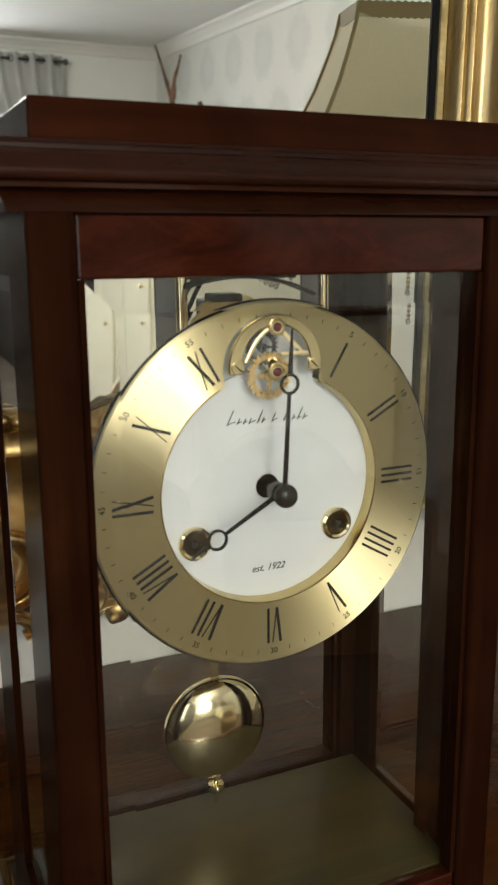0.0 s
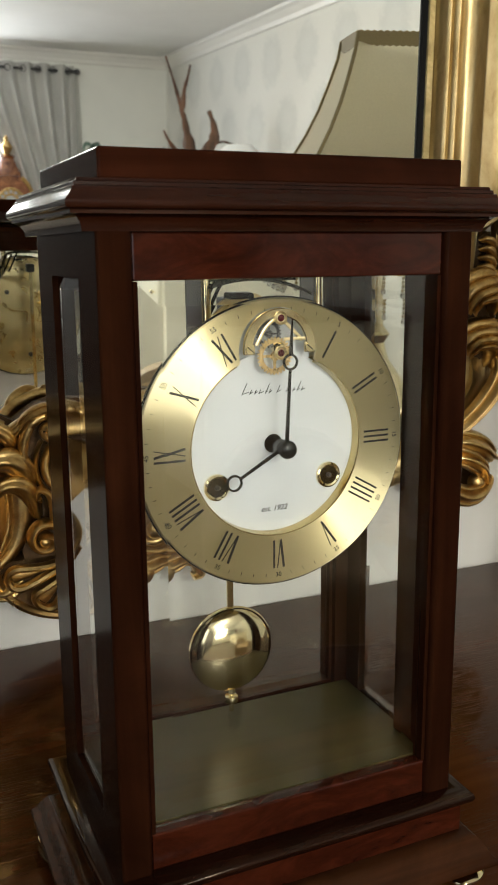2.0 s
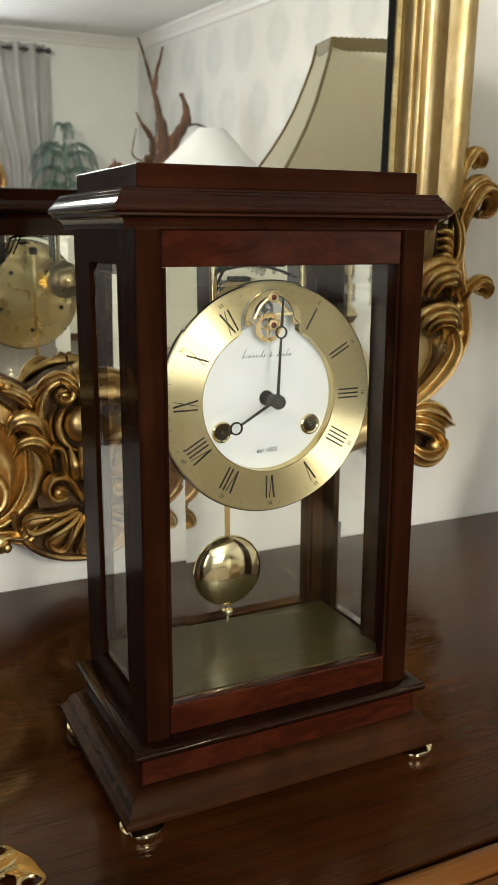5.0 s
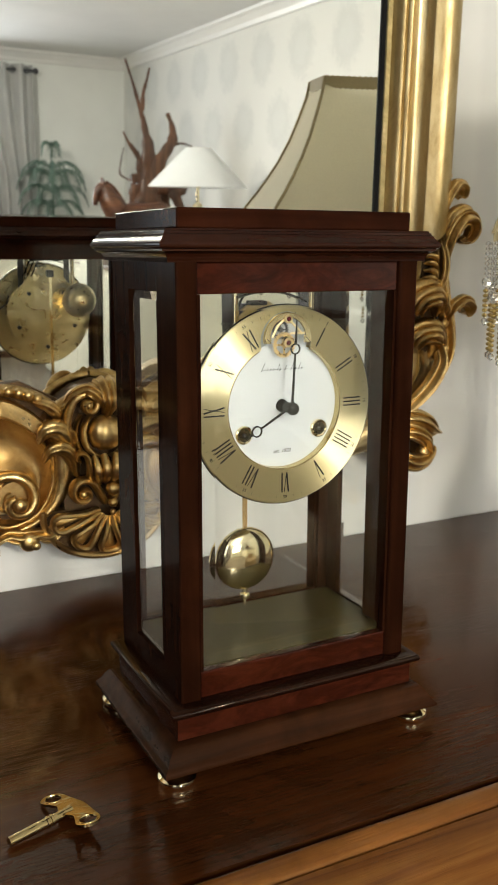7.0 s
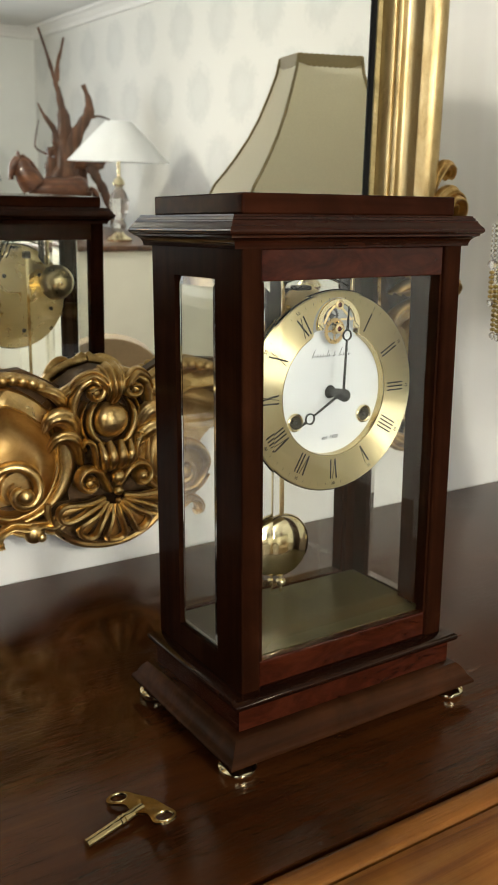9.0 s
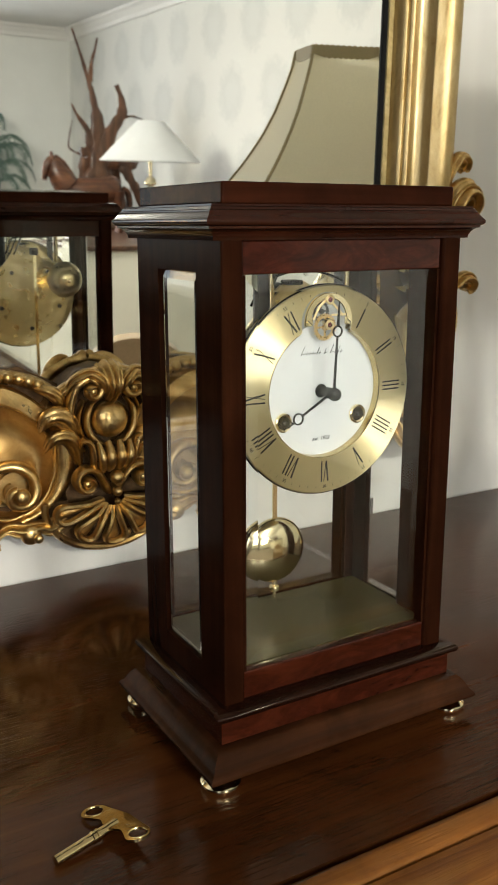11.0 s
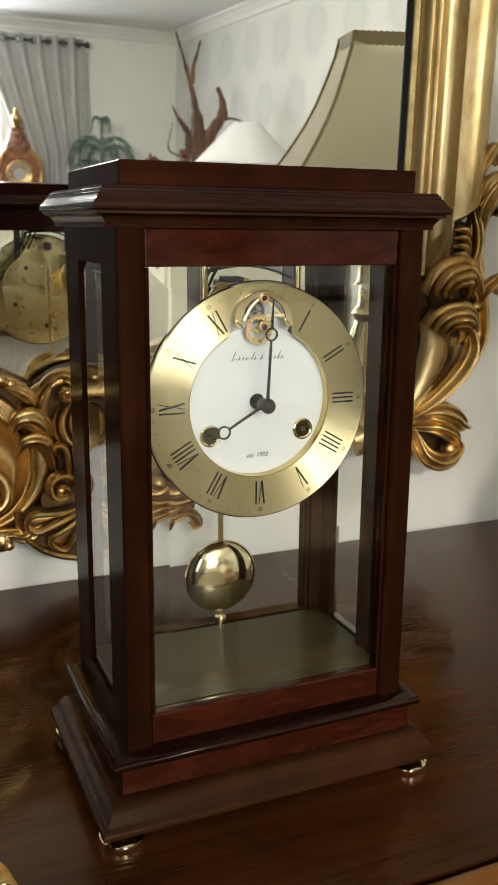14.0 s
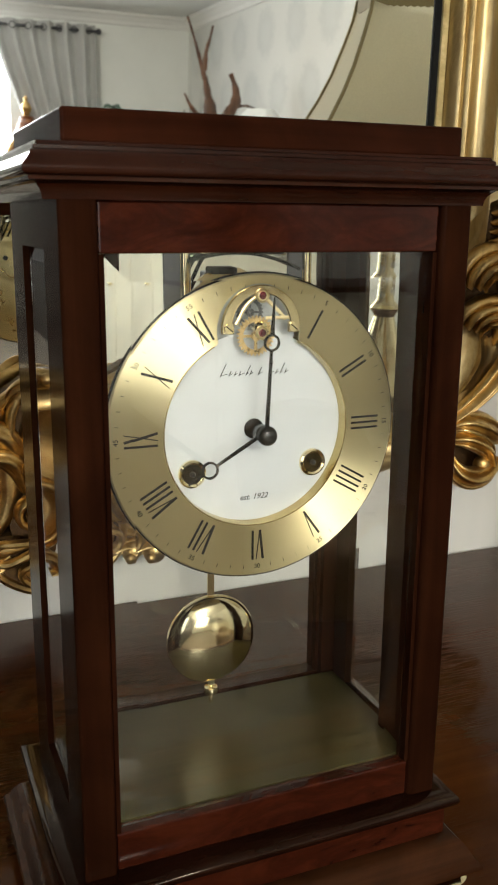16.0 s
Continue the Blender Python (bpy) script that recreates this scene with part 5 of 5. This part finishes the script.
# ---------------------------------------------------------------- bead-fringed lamp beside the clock
def fringe_lamp():
    t = thing("table_lamp", (0.5445, 0.325, TOP), "table lamp with a panelled ivory bell shade and beaded fringe", "lamp")
    part("base", lathe([(0.06, 0.0), (0.062, 0.006), (0.055, 0.014), (0.030, 0.022), (0.018, 0.034), (0.022, 0.050), (0.040, 0.075), (0.046, 0.105), (0.036, 0.140), (0.018, 0.165), (0.012, 0.185), (0.018, 0.195), (0.010, 0.205), (0.008, 0.300)], 40), BRASS, t, "turned brass lamp base")
    n = 5
    prof = [(0.158, 0.336), (0.155, 0.345), (0.146, 0.362), (0.130, 0.380), (0.1145, 0.400), (0.098, 0.424), (0.083, 0.451), (0.070, 0.482), (0.061, 0.506), (0.057, 0.526)]

    def corner(k, r, z):
        a = radians((158, 230, 302, 364, 426)[k % n])
        return Vector((r * math.cos(a), r * math.sin(a), z))
    for k in range(n):
        bm = bmesh.new()
        rows = []
        for r, z in prof:
            a, b = corner(k, r, z), corner(k + 1, r, z)
            row = []
            for j in range(7):
                q = a.lerp(b, j / 6)
                bulge = 1 - 0.03 * math.sin(math.pi * j / 6) * (0.4 + 0.6 * (z - 0.337) / 0.2)
                row.append((q.x * bulge, q.y * bulge, q.z))
            rows.append(row)
        skin(bm, rows, closed_ring=False)
        bmesh.ops.solidify(bm, geom=bm.faces, thickness=0.0008)
        part("shade_panel", bm, SHADE, t, "ivory silk panel")
        part("seam_braid", sweep([corner(k, r + 0.001, z) for r, z in prof], round_section(6), lambda s: (0.0021, 0.0020), up=tuple(corner(k, 1, 0))), BRAID, t, "olive gold braid")
    for z, h, nm in ((0.519, 0.015, "top_braid"), (0.334, 0.008, "bottom_braid")):
        r = 0.0590 if z > 0.5 else 0.159
        ring = []
        for i in range(n * 24 + 1):
            k, j = divmod(i, 24)
            q = corner(k, r, z).lerp(corner(k + 1, r, z), j / 24)
            q.z += h * 0.05 * (1 if i % 2 else -1)
            ring.append(q)
        bm = bmesh.new()
        skin(bm, [[(p.x, p.y, p.z - h / 2), (p.x, p.y, p.z + h / 2), (p.x * 0.975, p.y * 0.975, p.z + h / 2), (p.x * 0.975, p.y * 0.975, p.z - h / 2)] for p in ring])
        part(nm, bm, BRAID, t, "scalloped olive gold braid")
    # beaded strands: clear, gold, then a crystal drop
    oct_ = [(0.0001, -1.0), (0.8, -0.5), (1.0, 0.0), (0.8, 0.5), (0.0001, 1.0)]

    def bead(bm, c, r, h):
        lathe([(q * r, z * h) for q, z in oct_], 6, at=c, bm=bm)
    strands = n * 22
    for i in range(strands):
        clear, gold = bmesh.new(), bmesh.new()
        k, j = divmod(i, 22)
        p = corner(k, 0.163, 0.329).lerp(corner(k + 1, 0.163, 0.329), j / 22)
        long = 1.0 + 0.28 * math.sin(math.pi * j / 22)
        z = 0.330
        tiny = 0.0019
        for q in [0] * (7 + 3 * (i * 7 % 3)) + [2] + [1] * (6 + 2 * (i * 5 % 3)):
            h = 0.0052 if q == 2 else tiny * (0.9 + 0.2 * long)
            bead(gold if q == 1 else clear, (p.x, p.y, z - h), 0.0042 if q == 2 else 0.0025, h)
            z -= 2 * h
        strand = part("bead_strand", clear, CRYSTAL, t, "clear glass beads strung on a thread", smooth=False)
        part("gold_section", gold, GOLD_BEAD, strand, "gold glass beading", smooth=False)
        drop = bmesh.new()
        bead(drop, (p.x, p.y, z - 0.0034), 0.0032, 0.0036)
        part("drop", drop, CRYSTAL, strand, smooth=False)
    return t


fringe_lamp()


# ---------------------------------------------------------------- the room behind the camera
def cabinet(x0, x1, y0, y1, top, label):
    t = thing("cabinet", ((x0 + x1) / 2, (y0 + y1) / 2, 0), label, "cabinet")
    w, d = (x1 - x0) / 2, (y1 - y0) / 2
    part("body", mesh_box(-w + 0.015, w - 0.015, -d + 0.015, d - 0.015, 0.06, top - 0.03, 0.004), CREAM_PAINT, t)
    part("worktop", mesh_box(-w, w, -d, d, top - 0.028, top, 0.006), DRIFTWOOD, t, "brown wooden top")
    part("plinth", mesh_box(-w + 0.04, w - 0.04, -d + 0.04, d - 0.04, 0.0, 0.058), DRIFTWOOD, t)
    n = max(2, round((y1 - y0) / 0.5))
    for i in range(n):
        a = -d + 0.04 + i * (2 * d - 0.08) / n
        b = a + (2 * d - 0.08) / n - 0.015
        k = part("door", mesh_box(-w - 0.005, -w + 0.013, a, b, 0.10, top - 0.06, 0.004), CREAM_PAINT, t)
        part("knob", lathe([(0.001, -0.03), (0.012, -0.026), (0.012, -0.018), (0.005, -0.012), (0.005, 0.0)], 14, "x", at=(-w - 0.004, b - 0.05, top - 0.3)), BRASS, k)
    return t


cabinet(1.42, 2.50, -5.00, -3.15, 0.90, "long cream cabinet with a brown wooden top")
cabinet(0.55, 2.05, -6.30, -5.80, 0.95, "low cream cabinet under the window")


def white_lamp():
    t = thing("lamp", (1.98, -3.50, 0.90), "crystal table lamp with a white conical shade", "lamp")
    part("base", lathe([(0.07, 0.0), (0.075, 0.012), (0.055, 0.025), (0.03, 0.04), (0.022, 0.05)], 28), BRASS, t)
    part("stem", lathe([(0.022, 0.05), (0.045, 0.085), (0.030, 0.12), (0.052, 0.17), (0.060, 0.22), (0.040, 0.27), (0.018, 0.30)], 10), CRYSTAL, t, "faceted crystal stem", sharp=10)
    part("collar", lathe([(0.018, 0.30), (0.035, 0.315), (0.028, 0.34), (0.010, 0.355), (0.010, 0.46)], 20), BRASS, t)
    bm = bmesh.new()
    prof = [(0.285, 0.435), (0.232, 0.490), (0.168, 0.555), (0.108, 0.615), (0.070, 0.652)]
    skin(bm, [[((r + (0.002 if i % 2 else 0)) * math.cos(math.pi * i / 48), (r + (0.002 if i % 2 else 0)) * math.sin(math.pi * i / 48), z) for i in range(96)] for r, z in prof], caps=False)
    bmesh.ops.solidify(bm, geom=bm.faces, thickness=0.0012)
    part("shade", bm, SHADE_WHITE, t, "white pleated shade")
    return t


white_lamp()


def root_sculpture():
    t = thing("root_sculpture", (2.06, -4.55, 0.90), "tall polished rootwood sculpture with bare forked branches", "sculpture")
    bm = bmesh.new()

    def limb(points, r0, r1, n=22):
        pts = curve_points(points, n)
        def size(s):
            r = r0 + (r1 - r0) * s
            r *= 1 + 0.13 * math.sin(17 * s + r0 * 300) + 0.10 * math.sin(41 * s + r0 * 700)
            return (r, r)
        sweep(pts, fluted_section(3, 20, 0.3), size, up=(0, -1, 0), bm=bm)
    limb([(0.04, 0, 0.0), (0.02, 0, 0.20), (0.0, 0.02, 0.41), (0.012, 0, 0.56), (0.008, 0, 0.70), (-0.012, 0, 0.80), (-0.032, 0, 0.90)], 0.095, 0.014, 40)
    limb([(0.06, 0.02, 0.30), (0.0, -0.02, 0.45), (-0.05, 0, 0.50), (-0.115, 0.01, 0.49)], 0.075, 0.026)
    limb([(-0.05, 0.02, 0.30), (0.03, 0.02, 0.44), (0.06, 0, 0.56), (0.13, 0.02, 0.68), (0.176, 0.02, 0.755), (0.180, 0.0, 0.84), (0.145, 0.0, 0.925)], 0.070, 0.014, 36)
    limb([(-0.032, 0, 0.88), (-0.052, 0, 0.95), (-0.10, 0.01, 1.09), (-0.15, 0.0, 1.24)], 0.017, 0.007)
    limb([(-0.035, 0, 0.93), (-0.025, 0, 1.04), (0.002, -0.01, 1.12), (0.022, -0.01, 1.20)], 0.017, 0.006)
    limb([(0.165, 0.02, 0.715), (0.24, 0.02, 0.735), (0.33, 0.0, 0.72)], 0.010, 0.005)
    limb([(-0.02, 0, 0.50), (-0.05, 0, 0.57), (-0.065, 0, 0.64), (-0.135, 0.01, 0.725), (-0.170, 0.01, 0.79)], 0.034, 0.004)
    limb([(-0.12, 0.01, 0.48), (-0.19, 0, 0.52), (-0.185, 0, 0.60), (-0.165, 0, 0.69)], 0.007, 0.003)
    limb([(0.03, 0, 0.42), (0.145, 0.03, 0.45), (0.22, 0.04, 0.42), (0.265, 0.04, 0.45), (0.295, 0.04, 0.50)], 0.055, 0.010)
    limb([(0.17, 0.03, 0.45), (0.21, 0.04, 0.35), (0.27, 0.04, 0.25), (0.33, 0.04, 0.08), (0.34, 0.04, 0.0)], 0.040, 0.020)
    limb([(0.12, -0.03, 0.42), (0.16, -0.04, 0.28), (0.20, -0.05, 0.12), (0.19, -0.05, 0.0)], 0.040, 0.024)
    limb([(-0.08, 0, 0.46), (-0.10, 0, 0.30), (-0.12, 0, 0.12), (-0.11, 0, 0.0)], 0.040, 0.024)
    tagged(part("root", bm, DRIFTWOOD, t, sharp=80))
    part("base_block", lathe([(0.16, 0.0), (0.17, 0.02), (0.15, 0.05), (0.09, 0.06)], 20, at=(0.02, 0, 0)), DRIFTWOOD, t)
    return t


root_sculpture()


def horse():
    """A carved standing horse, one plain mesh."""
    bm = bmesh.new()

    def limb(points, radii, n=18, sec=12):
        pts = curve_points(points, n)
        k = len(radii) - 1
        def size(s):
            i = min(int(s * k), k - 1)
            r = radii[i] + (radii[i + 1] - radii[i]) * (s * k - i)
            return (r, r)
        sweep(pts, round_section(sec), size, up=(0, -1, 0), bm=bm)
    limb([(-0.17, 0, 0.275), (-0.06, 0, 0.262), (0.06, 0, 0.260), (0.17, 0, 0.275), (0.21, 0, 0.270)], [0.050, 0.084, 0.086, 0.084, 0.03])
    limb([(-0.15, 0, 0.29), (-0.20, 0, 0.36), (-0.222, 0, 0.415), (-0.242, 0, 0.440)], [0.085, 0.072, 0.052, 0.032])
    limb([(-0.242, 0, 0.450), (-0.270, 0, 0.412), (-0.290, 0, 0.354), (-0.292, 0, 0.324)], [0.028, 0.032, 0.020, 0.016])
    limb([(-0.240, 0.018, 0.452), (-0.244, 0.020, 0.480), (-0.247, 0.020, 0.498)], [0.013, 0.009, 0.002])
    limb([(-0.240, -0.018, 0.452), (-0.244, -0.020, 0.480), (-0.247, -0.020, 0.498)], [0.013, 0.009, 0.002])
    limb([(-0.222, 0, 0.472), (-0.165, 0, 0.425), (-0.10, 0, 0.345)], [0.012, 0.018, 0.012])
    for x, y in ((-0.155, 0.035), (-0.14, -0.035)):
        limb([(x, y, 0.25), (x - 0.01, y, 0.14), (x + 0.005, y, 0.06), (x - 0.005, y, 0.001)], [0.038, 0.022, 0.014, 0.022])
    for x, y in ((0.175, 0.035), (0.19, -0.035)):
        limb([(x, y, 0.26), (x + 0.015, y, 0.15), (x + 0.02, y, 0.07), (x + 0.01, y, 0.001)], [0.055, 0.024, 0.014, 0.022])
    limb([(0.225, 0, 0.285), (0.265, 0, 0.25), (0.275, 0, 0.16), (0.265, 0, 0.09)], [0.016, 0.024, 0.020, 0.006])
    bmesh.ops.transform(bm, verts=bm.verts, matrix=Matrix.Diagonal((0.96, 1.0, 0.98, 1)))
    ob = new("horse_figurine", finish("horse_figurine", bm, HORSE_WOOD, True, 80))
    ob.matrix_world = pose(1.872, -4.20, 0.90, 0, 0, 4)
    return tagged(ob, "carved brown wooden horse standing on the cabinet", "figurine")


horse()


def pine_plant():
    t = thing("potted_plant", (1.80, -6.05, 0.95), "potted indoor pine with drooping green tiers", "plant")
    part("pot", lathe([(0.06, 0.0), (0.09, 0.01), (0.11, 0.12), (0.115, 0.125), (0.105, 0.13), (0.09, 0.115), (0.001, 0.11)], 28), POT, t)
    part("stem", sweep([(0, 0, 0.10), (0.006, 0, 0.35), (-0.004, 0.0, 0.58), (0.004, 0, 0.74)], round_section(7), lambda s: (0.010 - 0.007 * s,) * 2), LEAF, t)
    bm = bmesh.new()
    rng = random.Random(7)
    for tier, (z, r, n) in enumerate(((0.22, 0.27, 9), (0.34, 0.29, 9), (0.46, 0.29, 9), (0.52, 0.26, 8), (0.72, 0.085, 3))):
        for k in range(n):
            a = 2 * math.pi * (k + 0.37 * tier) / n + rng.uniform(-0.2, 0.2)
            rise = 0.07 if tier < 4 else 0.02
            pts = curve_points([(0, 0, z), (r * 0.45 * math.cos(a), r * 0.45 * math.sin(a), z + rise), (r * 0.85 * math.cos(a), r * 0.85 * math.sin(a), z + rise * 0.1), (r * math.cos(a), r * math.sin(a), z - 0.10)], 20)
            sweep(pts, round_section(5), lambda s: (0.004, 0.004), up=(0, 0, 1), bm=bm)
            for i in range(3, 20):
                q = pts[i]
                t_dir = (pts[i + 1] - pts[i - 1]).normalized()
                for s in (-1, 1):
                    side = t_dir.cross(Vector((0, 0, 1))).normalized() * s
                    ln = 0.046 * (1.1 - abs(i / 20 - 0.5)) * rng.uniform(0.8, 1.2)
                    tip = q + (side * 0.85 + t_dir * 0.4 + Vector((0, 0, -0.75))) * ln
                    w = t_dir * 0.0055
                    bm.faces.new([bm.verts.new(p) for p in (q - w, q + w, tip + w * 0.3, tip - w * 0.3)])
    tagged(part("fronds", bm, LEAF, t, "drooping soft green fronds", smooth=False), kind="stuff")
    return t


pine_plant()


def bracket_clock():
    t = thing("bracket_clock", (1.13, -6.05, 0.95), "small red tortoiseshell bracket clock with gilt mounts", "clock", turn=180)
    prof = [(0.150, 0.06), (0.135, 0.12), (0.150, 0.20), (0.165, 0.30), (0.150, 0.38), (0.110, 0.44), (0.085, 0.47)]
    outline = prof + [(-x, z) for x, z in reversed(prof)]
    part("case", prism(outline, -0.085, 0.085), TORTOISE, t, "waisted red tortoiseshell case")
    part("foot_board", mesh_box(-0.18, 0.18, -0.10, 0.10, 0.0, 0.058, 0.008), TORTOISE, t)
    part("dome", lathe([(0.105, 0.472), (0.100, 0.50), (0.075, 0.54), (0.070, 0.56), (0.050, 0.60), (0.062, 0.615), (0.03, 0.63)], 20), TORTOISE, t)
    part("finial", lathe([(0.02, 0.63), (0.03, 0.65), (0.045, 0.68), (0.03, 0.71), (0.012, 0.73), (0.018, 0.745), (0.003, 0.77)], 16), GILT, t, "gilt urn finial")
    d = part("dial", lathe([(0.0001, 0.092), (0.085, 0.092), (0.095, 0.098), (0.105, 0.094), (0.105, 0.080)], 40, "y", at=(0, 0, 0.28)), GILT, t, "gilt dial surround")
    for k in range(12):
        a = radians(30 * k)
        part("plaque", lathe([(0.0001, 0.0985), (0.013, 0.0985), (0.013, 0.090)], 10, "y", at=(0.073 * math.sin(a), 0, 0.28 + 0.073 * math.cos(a))), ENAMEL, d)
    part("dial_centre", lathe([(0.0001, 0.096), (0.045, 0.096), (0.045, 0.090)], 28, "y", at=(0, 0, 0.28)), ENAMEL, d)
    for s in (-1, 1):
        part("mount", sweep(curve_points([(s * 0.150, -0.08, 0.06), (s * 0.140, -0.095, 0.12), (s * 0.158, -0.095, 0.22), (s * 0.168, -0.09, 0.31), (s * 0.140, -0.09, 0.40), (s * 0.09, -0.085, 0.46)], 24), fluted_section(2), lambda q: (0.014, 0.012)), GILT, t, "gilt scrolled mount")
    return t


bracket_clock()


def curtain(name, x0, x1, y, z0, z1, pull, label):
    t = thing("curtain", (0, y, 0), label, "curtain")
    bm = bmesh.new()
    nx, nz = 84, 26
    rows = []
    for j in range(nz + 1):
        s = j / nz
        z = z1 + (z0 - z1) * s
        left = x0 + pull * min(1.0, s * 1.5) ** 1.2
        row = []
        for i in range(nx + 1):
            u = i / nx
            x = left + (x1 - left) * u
            row.append((x, 0.042 * math.sin(2 * math.pi * u * 6 + 0.5 * math.sin(3 * s)) * (1 - 0.25 * s), z))
        rows.append(row)
    skin(bm, rows, closed_ring=False)
    bmesh.ops.solidify(bm, geom=bm.faces, thickness=0.002)
    part("cloth", bm, CURTAIN, t)
    for i in range(7):
        x = x0 + (x1 - x0) * (i + 0.5) / 7
        bm = bmesh.new()
        rows = []
        for k in range(20):
            a = 2 * math.pi * k / 20
            rows.append([(x + q * math.cos(a), yy, z1 - 0.05 + q * math.sin(a)) for q, yy in ((0.026, 0.040), (0.026, 0.047), (0.019, 0.047), (0.019, 0.040))])
        part("eyelet", skin(bm, rows, loop=True), STEEL, t)
    return t


curtain("curtain", 0.90, 1.71, -6.22, 0.97, 2.27, 0.30, "grey eyelet curtain drawn aside from the window")
_rod = thing("curtain_rod", (0, -6.22, 2.225), "dark steel curtain rod with ball ends", "rod")
part("rod", lathe([(0.011, -0.75), (0.011, 1.72)], 14, "x"), STEEL, _rod)
for _x in (-0.75, 1.735):
    part("end_ball", ball(bmesh.new(), (_x, 0, 0), 0.024), STEEL, _rod)
for _x in (-0.6, 1.66):
    part("bracket", mesh_box(_x - 0.008, _x + 0.008, -0.158, -0.012, -0.012, 0.012), STEEL, _rod)


def armchair():
    t = thing("armchair", (1.06, -1.52, 0), "tan upholstered armchair with a rounded back", "chair", turn=200)
    part("seat", mesh_box(-0.20, 0.20, -0.30, 0.26, 0.22, 0.42, 0.05, 4), TAN, t)
    out = [(0.22 * math.cos(radians(a)), 0.42 + 0.26 * max(0.0, math.sin(radians(a))) ** 0.7) for a in range(0, 181, 12)]
    bm = prism(out + [(-0.22, 0.25), (0.22, 0.25)], 0.20, 0.32)
    part("backrest", bm, TAN, t)
    for s in (-1, 1):
        part("arm", mesh_box(min(s * 0.20, s * 0.27), max(s * 0.20, s * 0.27), -0.30, 0.30, 0.20, 0.55, 0.04, 4), TAN, t)
        for y in (-0.24, 0.22):
            part("leg", lathe([(0.016, 0.0), (0.026, 0.215)], 14, at=(s * 0.20, y, 0)), DRIFTWOOD, t)
    return t


armchair()


def ceiling_lamp():
    t = thing("ceiling_lamp", (0.05, -2.70, CEIL), "ceiling lamp with an open white glass ring", "lamp")
    part("canopy", lathe([(0.06, 0.0), (0.055, -0.02), (0.01, -0.03)], 24), BRASS, t)
    part("rod", lathe([(0.006, -0.03), (0.006, -0.14)], 12), BRASS, t)
    part("ring", lathe([(0.22, -0.14), (0.24, -0.15), (0.24, -0.19), (0.22, -0.19)], 32, ring=True), SHADE_WHITE, t)
    return t


ceiling_lamp()
